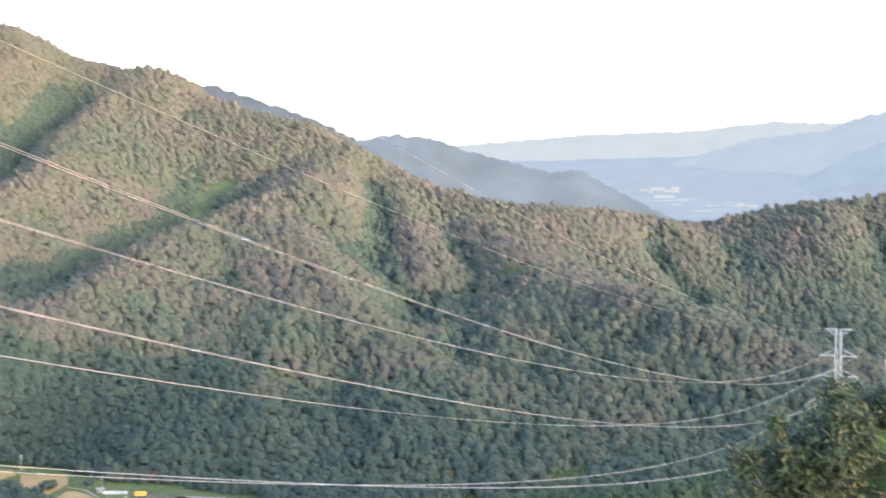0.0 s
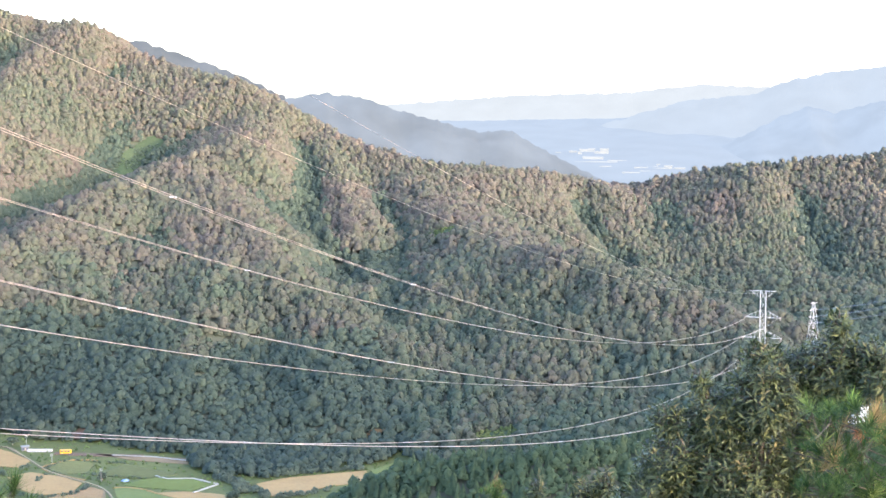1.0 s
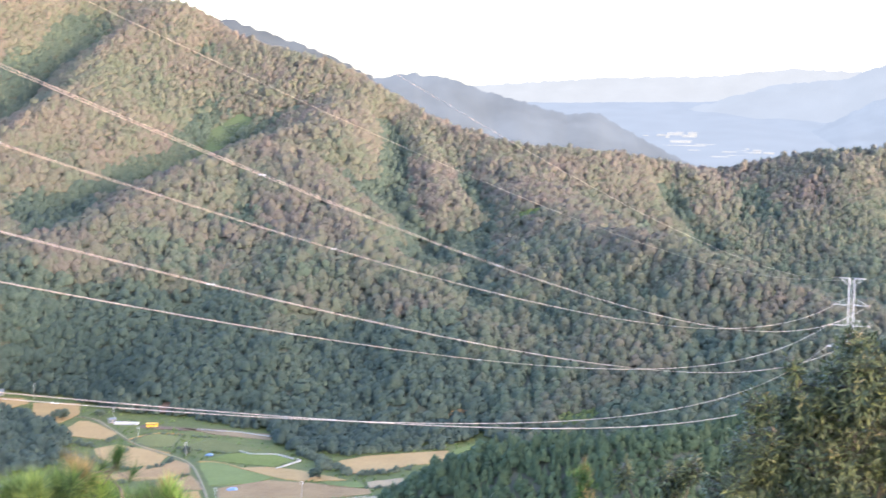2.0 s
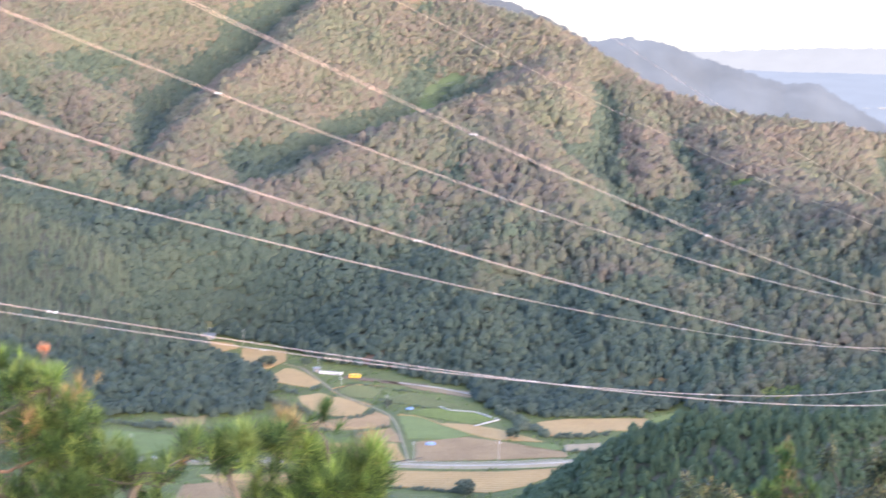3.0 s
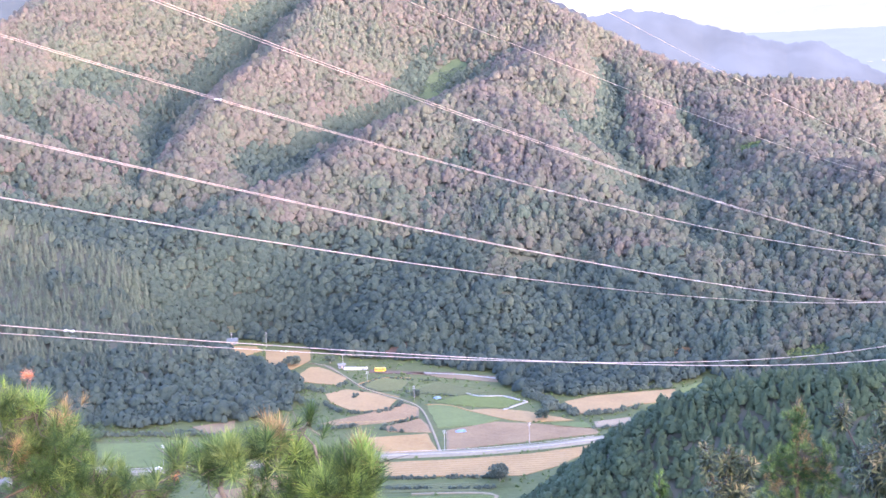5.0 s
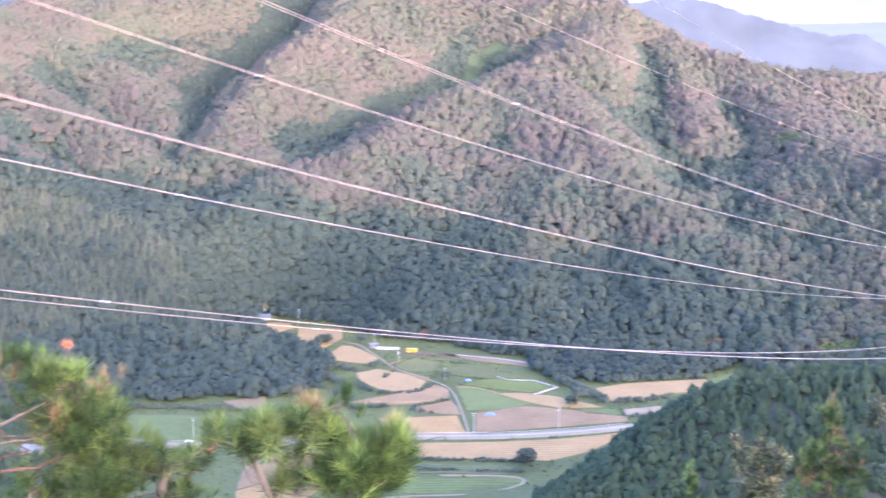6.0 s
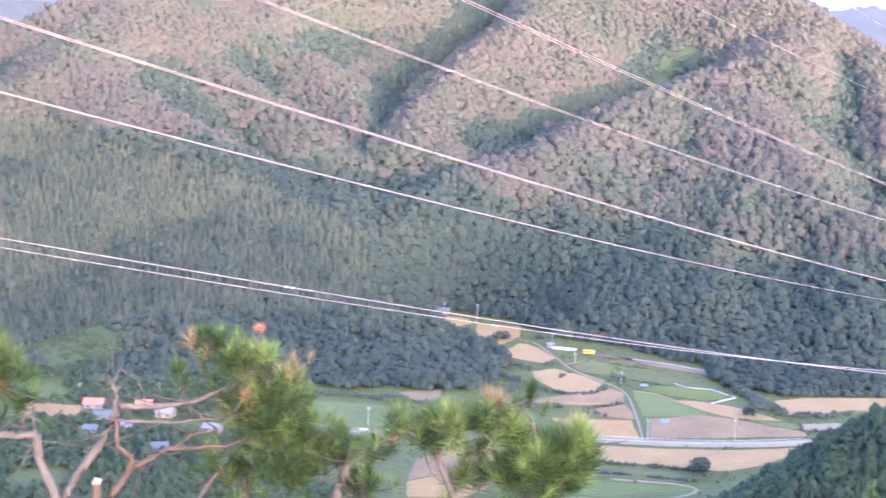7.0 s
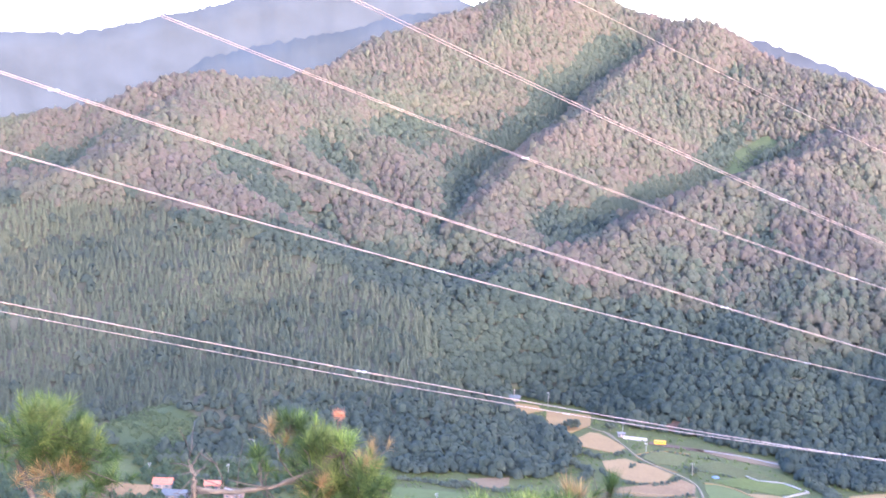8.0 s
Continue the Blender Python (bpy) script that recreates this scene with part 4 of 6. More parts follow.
def lattice_pylon(foot, turn, arms, top, base_w, waist, label, k=1.0, strings=True):
    """A steel lattice tower: four legs, cross bracing, and arms given as height and half width."""
    root = new("pylon")
    root.matrix_world = Matrix.Translation(foot) @ Matrix.Rotation(turn, 4, "Z")

    def half(z):
        if not strings:
            return 0.45 + (top - z) * 0.09
        return waist + (base_w - waist) * max(0.0, 1 - z / (top * 0.62)) ** 1.1
    corners = ((-1, -1), (1, -1), (1, 1), (-1, 1))
    steps = list(np.linspace(0, top * 0.55, 6)) + list(np.linspace(top * 0.62, top, 7))
    for sx, sy in corners:
        bm = bmesh.new()
        for a, b in zip(steps[:-1], steps[1:]):
            rod(bm, (sx * half(a), sy * half(a), a), (sx * half(b), sy * half(b), b), 0.062 * k, n=4)
        part("leg", bm, M_STEEL, root)
    for c in range(4):
        (ax, ay), (bx, by) = corners[c], corners[(c + 1) % 4]
        bm = bmesh.new()
        for a, b in zip(steps[:-1], steps[1:]):
            p0, p1 = half(a), half(b)
            rod(bm, (ax * p0, ay * p0, a), (bx * p1, by * p1, b), 0.042 * k, n=4)
            rod(bm, (bx * p0, by * p0, a), (ax * p1, ay * p1, b), 0.042 * k, n=4)
            rod(bm, (ax * p1, ay * p1, b), (bx * p1, by * p1, b), 0.036 * k, n=4)
        part("bracing", bm, M_STEEL, root)
    for z, w, rise in arms:
        for s in (-1, 1):
            bm = bmesh.new()
            h = half(z)
            tip = Vector((s * w, 0, z))
            for y in (-h, h):
                rod(bm, (s * h, y, z), tip, 0.061 * k, n=4)
                rod(bm, (s * h, y, z + rise), tip, 0.032 * k, n=4)
            for f in (0.3, 0.55, 0.78) if strings else ():
                q = Vector((s * (h + (w - h) * f), 0, z))
                y = h * (1 - f)
                u = Vector((q.x, 0, z + rise * (1 - f)))
                rod(bm, q + Vector((0, -y, 0)), q + Vector((0, y, 0)), 0.032 * k, n=4)
                rod(bm, q + Vector((0, -y, 0)), u + Vector((0, -y, 0)), 0.032 * k, n=4)
                rod(bm, q + Vector((0, y, 0)), u + Vector((0, y, 0)), 0.032 * k, n=4)
            arm = part("arm", bm, M_STEEL, root)
            if strings and rise > 0 and z < top - 1:
                for d in (-1, 1):
                    bm = bmesh.new()
                    for c in range(14):
                        p = tip + Vector((0, d * (0.6 + 0.24 * c), -0.03 * c))
                        rod(bm, p, p + Vector((0, d * 0.15, -0.02)), 0.13, 0.06, n=8)
                    part("insulator", bm, M_WIRE, arm, "string of pale glass insulator discs")
    return tagged(root, label, "pylon", "power line pylons")


foot = Vector((PYLON.x, PYLON.y, ground_at(PYLON.x, PYLON.y) - 0.3))
FACE = math.atan2(SIDE.y, SIDE.x)
za = EYE_Z - 93.8 - foot.z
lattice_pylon(foot, FACE, [(za + 10.3, 5.0, -2.6), (za, 6.8, 2.8), (za - 7.9, 7.2, 2.8), (za - 16.3, 8.5, 2.8)], za + 10.3, 4.2, 1.05, "tall galvanised steel lattice pylon on the wooded spur")
end = PYLON + ALONG * SPAN
foot2 = Vector((end.x, end.y, ground_at(end.x, end.y) - 0.3))
zb = wire_point("a", 1, SPAN).z - foot2.z
lattice_pylon(foot2, FACE, [(zb + 8.0, 5.0, -2.6), (zb, 6.8, 2.8), (zb - 8.0, 7.2, 2.8), (zb - 17.5, 8.5, 2.8)], zb + 8.0, 4.2, 1.05, "tall galvanised steel lattice pylon on the lookout hill")

# the second line on the far side of the spur
Q = Vector((math.sin(radians(24.62)), math.cos(radians(24.62)), 0)) * 900
qz = EYE_Z + 900 * math.tan(radians(-7.95))
qf = ground_at(Q.x, Q.y)
Q = Vector((Q.x, Q.y, qf - 0.3))
qt = qz - Q.z
lattice_pylon(Q, radians(20), [(qt - 0.3, 3.0, -0.6), (qt - 4.5, 3.4, 0.9), (qt - 8.0, 3.9, 0.9), (qt - 11.5, 3.6, 0.9)], qt, 4.4, 0.7, "slender pale steel lattice pylon beyond the spur", 0.85, False)
M_DARKWIRE = rough_surface("weathered_dark_conductor", (0.07, 0.07, 0.08), (0.12, 0.12, 0.13), 2.0, rough=0.5, bump=0.0)
for dz, w in ((-4.5, 3.4), (-8.0, 3.9), (-11.5, 3.6)):
    for s in (-1, 1):
        a = Q + Vector((math.cos(radians(20)) * s * w, math.sin(radians(20)) * s * w, qt + dz))
        b = Vector((470 + s * 5, 560, 235 + dz))
        bm = bmesh.new()
        pts = [a.lerp(b, f) - Vector((0, 0, 60 * f * (1 - f))) for f in np.linspace(0, 1, 33)]
        tube(bm, pts, [0.06] * 33, 5)
        tagged(part("conductor", bm, M_DARKWIRE, None, smooth=True), "dark power conductor rising from the slender pylon", "cable", "far line wires")


# ---- village, road furniture and small things in the valley ----
M_WHITEWALL = rough_surface("white_rendered_wall", (0.079, 0.075, 0.069), (0.120, 0.116, 0.106), 1.2, bump=0.2)
M_PALEWALL = rough_surface("bright_white_wall", (0.34, 0.34, 0.33), (0.44, 0.44, 0.43), 1.2, bump=0.2)
M_PINKWALL = rough_surface("pink_rendered_wall", (0.104, 0.076, 0.062), (0.144, 0.108, 0.088), 1.2, bump=0.2)
M_REDROOF = rough_surface("orange_red_roof", (0.162, 0.055, 0.034), (0.230, 0.093, 0.055), 0.9, bump=0.3)
M_BLUEROOF = rough_surface("blue_sheet_roof", (0.032, 0.041, 0.046), (0.058, 0.068, 0.069), 0.9, rough=0.85, bump=0.2)
M_GREYROOF = rough_surface("grey_tiled_roof", (0.06, 0.063, 0.065), (0.11, 0.113, 0.115), 0.9, bump=0.3)
M_WINDOW = rough_surface("dark_window_glass", (0.03, 0.04, 0.05), (0.06, 0.07, 0.08), 1.0, rough=0.1, bump=0.0)
M_YELLOW = rough_surface("yellow_paint", (0.288, 0.150, 0.010), (0.352, 0.195, 0.016), 1.0, rough=0.4, bump=0.0)
M_WHITEPAINT = rough_surface("white_paint", (0.26, 0.26, 0.25), (0.34, 0.34, 0.33), 1.0, rough=0.3, bump=0.0)
M_RUBBER_AND_SHADE = rough_surface("black_rubber_and_tunnel_shade", (0.02, 0.02, 0.02), (0.04, 0.04, 0.04), 5.0, bump=0.0)
M_POLE = rough_surface("grey_concrete_pole", (0.15, 0.14, 0.13), (0.21, 0.20, 0.185), 1.5, bump=0.1)
M_BLUETARP = rough_surface("blue_tarpaulin", (0.040, 0.072, 0.140), (0.085, 0.125, 0.200), 1.2, rough=0.5, bump=0.4)
M_BARK = rough_surface("grey_brown_bark", (0.10, 0.08, 0.06), (0.22, 0.18, 0.14), 6.0, bump=0.6, dist=0.05)


def house(x, y, turn, w, l, h, roof, wall, label, pitch=0.35):
    """A small farmhouse with a gabled roof, door and windows."""
    z = ground_at(x, y) - 0.15
    root = new("house")
    root.matrix_world = Matrix.Translation((x, y, z)) @ Matrix.Rotation(radians(turn), 4, "Z")
    bm = bmesh.new()
    a, b = l / 2, w / 2
    box(bm, -a, -b, 0, a, b, h)
    for s in (-1, 1):
        v = [bm.verts.new(p) for p in ((s * a, -b, h), (s * a, b, h), (s * a, 0, h + pitch * b * 2))]
        bm.faces.new(v if s > 0 else v[::-1])
    part("wall", bm, wall, root)
    bm = bmesh.new()
    o, t = 0.6, 0.18
    k = pitch * 2
    for s in (-1, 1):
        e = b + o
        q = [(-a - o, s * e, h - k * o), (a + o, s * e, h - k * o), (a + o, 0, h + k * b), (-a - o, 0, h + k * b)]
        lo = [bm.verts.new(Vector(p) + Vector((0, 0, 0.02))) for p in q]
        hi = [bm.verts.new(Vector(p) + Vector((0, 0, 0.02 + t))) for p in q]
        bm.faces.new(hi)
        bm.faces.new(lo[::-1])
        for i in range(4):
            bm.faces.new((lo[i], lo[(i + 1) % 4], hi[(i + 1) % 4], hi[i]))
    bmesh.ops.recalc_face_normals(bm, faces=bm.faces[:])
    part("roof", bm, roof, root)
    for s in (-1, 1):
        for px in (-0.55, 0.5):
            bm = bmesh.new()
            box(bm, px * a - 0.8, s * b - 0.04, 1.0, px * a + 0.8, s * b + 0.04, 2.1)
            part("window", bm, M_WINDOW, root)
    bm = bmesh.new()
    box(bm, -0.5, -b - 0.05, 0.05, 0.5, -b + 0.03, 2.1)
    part("door", bm, M_BARK, root, "brown door")
    return tagged(root, label, "house", "houses in the valley")


house(-318, 884, 8, 7, 11, 3.2, M_REDROOF, M_WHITEWALL, "farmhouse with an orange-red roof and white walls")
house(-303, 862, 4, 7, 14, 3.0, M_BLUEROOF, M_WHITEWALL, "long farmhouse with a blue sheet roof")
house(-289, 888, 12, 6, 9, 3.0, M_REDROOF, M_PINKWALL, "farmhouse with a faded red roof")
house(-271, 872, -6, 7, 10, 3.4, M_GREYROOF, M_PINKWALL, "pink-walled farmhouse with a grey roof")
house(-282, 842, 10, 6, 10, 3.0, M_GREYROOF, M_WHITEWALL, "white farmhouse with a grey roof")
house(-302, 834, -4, 5, 8, 2.6, M_BLUEROOF, M_WHITEWALL, "small shed with a blue sheet roof")
house(-254, 806, 14, 6, 9, 2.8, M_BLUEROOF, M_WHITEWALL, "small farmhouse with a bright blue roof")
house(-215, 784, 6, 5, 8, 2.8, M_BLUEROOF, M_WHITEWALL, "small white shed with a blue roof")
house(-236, 846, -12, 6, 10, 3.0, M_GREYROOF, M_WHITEWALL, "white farmhouse with a grey roof")
house(-150, 1188, 10, 5, 8, 3.0, M_BLUEROOF, M_WHITEWALL, "small farmhouse with a blue roof at the stream's mouth")
house(-63, 1091, 12, 3.4, 4.5, 3.0, M_GREYROOF, M_WHITEWALL, "small white hut beside the fields", 0.15)
house(-294, 990, 5, 5, 9, 2.4, M_GREYROOF, M_WHITEWALL, "low pale hut under the woods", 0.15)

# tan retaining bank by the village
bm = bmesh.new()
v = [bm.verts.new((x, y, z)) for x, y, z in ((-349, 852, FLOOR), (-316, 852, FLOOR), (-318, 862, 5.2), (-350, 862, 5.6), (-350, 872, FLOOR), (-316, 872, FLOOR))]
bm.faces.new((v[0], v[1], v[2], v[3]))
bm.faces.new((v[3], v[2], v[5], v[4]))
bm.faces.new((v[0], v[3], v[4]))
bm.faces.new((v[1], v[5], v[2]))
bmesh.ops.subdivide_edges(bm, edges=bm.edges[:], cuts=6, use_grid_fill=True)
for p in bm.verts:
    p.co += Vector((0, 0.5, 0.5)) * noise.noise(p.co * 0.25)
tagged(part("earth_bank", bm, M_SOIL), "bare tan earth bank beside the village", "bank", kind="structure")


def greenhouse(x, y, turn, l, w, h, label):
    """A low polytunnel: hoops under white plastic."""
    root = new("polytunnel")
    root.matrix_world = Matrix.Translation((x, y, ground_at(x, y) - 0.1)) @ Matrix.Rotation(radians(turn), 4, "Z")
    bm = bmesh.new()
    rows = []
    for i in range(9):
        xx = -l / 2 + l * i / 8
        rows.append([bm.verts.new((xx, math.cos(a) * w / 2, math.sin(a) * h)) for a in np.linspace(0, math.pi, 9)])
    for p, q in zip(rows[:-1], rows[1:]):
        for k in range(8):
            bm.faces.new((p[k], q[k], q[k + 1], p[k + 1]))
    bm.faces.new(rows[0])
    bm.faces.new(rows[-1][::-1])
    part("sheet", bm, M_PLASTIC, root, smooth=False)
    for i in range(9):
        bm = bmesh.new()
        xx = -l / 2 + l * i / 8
        tube(bm, [(xx, math.cos(a) * (w / 2 + 0.03), math.sin(a) * (h + 0.03)) for a in np.linspace(0, math.pi, 9)], [0.04] * 9, 4)
        part("hoop", bm, M_STEEL, root)
    return tagged(root, label, "polytunnel", "polytunnels")


greenhouse(-53, 1086, -12, 16, 4, 1.8, "low white plastic polytunnel beside the hut")


def tunnel_portal(x, y, turn, r, rise, label):
    """A hill road's tunnel mouth: concrete arch ring, lining blackened for shade, and the road slab on its embankment.
    """
    root = new("tunnel_portal")
    z = ground_at(x, y) + 0.6
    root.matrix_world = Matrix.Translation((x, y, z)) @ Matrix.Rotation(radians(turn), 4, "Z")
    for name, r0, r1, y0, y1, mat, lab in (("arch_ring", r, r + 1.1, -1.5, 6.0, M_PALEWALL, "pale concrete arch ring"), ("lining", r - 0.25, r - 0.02, -0.9, 6.0, M_RUBBER_AND_SHADE, "tunnel lining coloured black for its shade")):
        bm = bmesh.new()
        last = None
        for a in np.linspace(0, math.pi, 25):
            ring = [bm.verts.new((math.cos(a) * q, yy, rise + math.sin(a) * q)) for q, yy in ((r0, y0), (r1, y0), (r1, y1), (r0, y1))]
            if last:
                for k in range(4):
                    bm.faces.new((last[k], last[(k + 1) % 4], ring[(k + 1) % 4], ring[k]))
            last = ring
        for sx in (-1, 1):
            box(bm, min(sx * r0, sx * r1), y0, -4, max(sx * r0, sx * r1), y1, rise)
        bmesh.ops.recalc_face_normals(bm, faces=bm.faces[:])
        part(name, bm, mat, root, lab, smooth=False)
    # black panel put in for the unlit depth of the bore
    bm = bmesh.new()
    box(bm, -r, 4.6, -4, r, 5.4, rise + r * 0.98)
    part("depth_wall", bm, M_RUBBER_AND_SHADE, root, "black shaded depth of the tunnel")
    bm = bmesh.new()
    box(bm, -r + 0.3, -14, -8, r - 0.3, 4.5, 0.0)
    part("road_slab", bm, M_CONCRETE, root, "pale road slab")
    return tagged(root, label, "tunnel")


tunnel_portal(559, 1082, -27, 6.0, 2.2, "arched concrete tunnel mouth with a pale road in the hillside")
house(280, 571, 26, 6.5, 8, 6.5, M_GREYROOF, M_PALEWALL, "white building among trees on the near spur", 0.2)
greenhouse(-183, 866, -8, 22, 4.5, 2.2, "white plastic polytunnel beside the road")

# white edging of the terraced plots
for k, pts in enumerate(([(20.8, 1002.3), (27.7, 994.0), (43.7, 991.8), (57.9, 974.1)], [(57.9, 974.1), (41.9, 956.8)], [(-6, 1064), (2.3, 1060.8), (21.9, 1053.1), (44, 1037.5)], [(-88, 1112), (-72, 1098), (-61, 1068)])):
    bm = bmesh.new()
    for (x0, y0), (x1, y1) in zip(pts[:-1], pts[1:]):
        d = Vector((x1 - x0, y1 - y0, 0))
        n = max(2, int(d.length / 3))
        s = Vector((-d.y, d.x, 0)).normalized() * 0.45
        for i in range(n):
            a, b = Vector((x0, y0, 0)) + d * (i / n), Vector((x0, y0, 0)) + d * ((i + 0.97) / n)
            t = 0.2 + 0.3 * random.random()
            vs = [bm.verts.new((p.x, p.y, z)) for z in (FLOOR - 0.2, FLOOR + 0.3 + t) for p in (a - s, b - s, b + s, a + s)]
            for f in ((0, 1, 5, 4), (1, 2, 6, 5), (2, 3, 7, 6), (3, 0, 4, 7), (4, 5, 6, 7)):
                bm.faces.new([vs[i] for i in f])
    bmesh.ops.recalc_face_normals(bm, faces=bm.faces[:])
    tagged(part("terrace_wall", bm, M_CONCRETE if k == 3 else M_PLASTIC), "low pale terrace wall between plots" if k == 3 else "low white plastic-covered terrace wall between plots", "wall", "terrace walls", "structure")

# concrete parapet along the road
def parapet(pts, off, label):
    root = new("road_barrier")
    root.location = (pts[0].x, pts[0].y, FLOOR + 1.0)
    beam = bmesh.new()
    for i, (a, b) in enumerate(zip(pts[:-1], pts[1:])):
        d = (b - a).normalized()
        s = Vector((-d.y, d.x, 0)) * off
        p, q = a + s - root.location, b + s - root.location
        p.z = q.z = 0.0
        bm = bmesh.new()
        rod(bm, p + Vector((0, 0, -0.3)), p + Vector((0, 0, 0.8)), 0.09, n=6)
        part("post", bm, M_POLE, root)
        rod(beam, p + Vector((0, 0, 0.62)), q + Vector((0, 0, 0.62)), 0.13, n=4)
    part("rail", beam, M_POLE, root)
    return tagged(root, label, "barrier", "road barriers", "")


mid = [p for p in ROAD if -215 < p.x < 95]
parapet(mid, 3.2, "pale metal crash barrier along the road")
parapet(mid, -3.2, "pale metal crash barrier along the road")


def utility_pole(x, y, h, lean=0.0):
    root = new("utility_pole")
    root.matrix_world = Matrix.Translation((x, y, ground_at(x, y) - 0.4)) @ Matrix.Rotation(radians(lean), 4, "Y")
    bm = bmesh.new()
    rod(bm, (0, 0, 0), (0, 0, h), 0.17, 0.10, 8)
    part("pole", bm, M_POLE, root)
    for z in (h - 0.5, h - 1.6):
        bm = bmesh.new()
        box(bm, -0.9, -0.06, z, 0.9, 0.06, z + 0.12)
        arm = part("crossarm", bm, M_STEEL, root)
        for px in (-0.8, 0.0, 0.8):
            bm = bmesh.new()
            rod(bm, (px, 0, z + 0.12), (px, 0, z + 0.4), 0.07, 0.05, 6)
            part("insulator", bm, M_WHITEPAINT, arm)
    return tagged(root, "slender grey concrete utility pole beside the fields", "pole", "utility poles")


for x, y, h in ((-12.5, 995.2, 9), (4.7, 872.0, 13), (52.8, 880.5, 13), (-122.7, 1172, 12), (-62.2, 1095, 10), (-152.0, 868.4, 13), (-334.5, 905.0, 9), (-286.9, 911, 10), (-44, 1050, 7), (-150.4, 1190, 9)):
    utility_pole(x, y, h, random.uniform(-1.5, 1.5))


def vehicle(name, x, y, z, turn, size, paint, label, category, panes):
    """A small vehicle: rounded body, cabin, windows, four wheels."""
    l, w, h = size
    root = new(name)
    root.matrix_world = Matrix.Translation((x, y, z)) @ Matrix.Rotation(radians(turn), 4, "Z")
    bm = bmesh.new()
    box(bm, -l / 2, -w / 2, 0.35, l / 2, w / 2, h * (0.95 if panes > 2 else 0.58))
    if panes <= 2:
        v = [bm.verts.new(p) for p in ((-l * 0.38, -w * 0.46, h * 0.58), (l * 0.28, -w * 0.46, h * 0.58), (l * 0.28, w * 0.46, h * 0.58), (-l * 0.38, w * 0.46, h * 0.58), (-l * 0.28, -w * 0.4, h), (l * 0.12, -w * 0.4, h), (l * 0.12, w * 0.4, h), (-l * 0.28, w * 0.4, h))]
        for f in ((4, 5, 6, 7), (0, 1, 5, 4), (1, 2, 6, 5), (2, 3, 7, 6), (3, 0, 4, 7)):
            bm.faces.new([v[i] for i in f])
    bmesh.ops.bevel(bm, geom=bm.edges[:], offset=0.09, segments=2, affect="EDGES")
    part("body", bm, paint, root)
    for s in (-1, 1):
        for k in range(panes):
            bm = bmesh.new()
            if panes > 2:
                x0 = -l * 0.42 + k * l * 0.84 / panes
                box(bm, x0, s * w / 2 - 0.04, h * 0.52, x0 + l * 0.84 / panes * 0.72, s * w / 2 + 0.03, h * 0.82)
            else:
                x0 = -l * 0.27 + k * l * 0.21
                box(bm, x0, s * w * 0.43 - 0.05, h * 0.66, x0 + l * 0.17, s * w * 0.43 + 0.04, h * 0.92)
            part("window", bm, M_WINDOW, root)
        for px in (-0.31, 0.31):
            bm = bmesh.new()
            rod(bm, (px * l, s * (w / 2 - 0.2), 0.35), (px * l, s * (w / 2 + 0.02), 0.35), 0.35, n=14)
            wheel = part("wheel", bm, M_RUBBER_AND_SHADE, root)
            bm = bmesh.new()
            rod(bm, (px * l, s * (w / 2), 0.35), (px * l, s * (w / 2 + 0.03), 0.35), 0.2, n=10)
            part("rim", bm, M_STEEL, wheel)
    return tagged(root, label, category)


vehicle("minibus", -35.9, 1075.5, ground_at(-35.9, 1075.5) + 0.05, -4, (7.6, 2.3, 2.9), M_YELLOW, "yellow minibus with dark windows parked by the fields", "bus", 3)
for x, y, t in ((-153.0, 859.5, 2), (-138.4, 860.5, 3)):
    vehicle("car", x, y, FLOOR + 1.02, t, (4.4, 1.8, 1.5), M_WHITEPAINT, "small white car on the valley road", "car", 2)

bm = bmesh.new()
bmesh.ops.create_icosphere(bm, subdivisions=3, radius=1.0)
for p in bm.verts:
    p.co = Vector((p.co.x * 3.2, p.co.y * 2.2, max(-0.1, p.co.z) * 1.5)) * (1 + 0.2 * noise.noise(p.co * 1.7))
bmesh.ops.translate(bm, verts=bm.verts, vec=(14.9, 911.5, FLOOR + 0.35))
tagged(part("tarpaulin_heap", bm, M_BLUETARP, smooth=True), "blue tarpaulin over a heap in the brown field", "tarpaulin")
bm = bmesh.new()
bmesh.ops.create_icosphere(bm, subdivisions=3, radius=1.0)
for p in bm.verts:
    p.co = Vector((p.co.x * 2.4, p.co.y * 1.5, max(-0.1, p.co.z) * 1.2)) * (1 + 0.2 * noise.noise(p.co * 1.9))
bmesh.ops.translate(bm, verts=bm.verts, vec=(2.0, 994.0, FLOOR + 0.2))
tagged(part("tarpaulin_heap", bm, M_BLUETARP, smooth=True), "blue tarpaulin over a heap beside green plots", "tarpaulin")


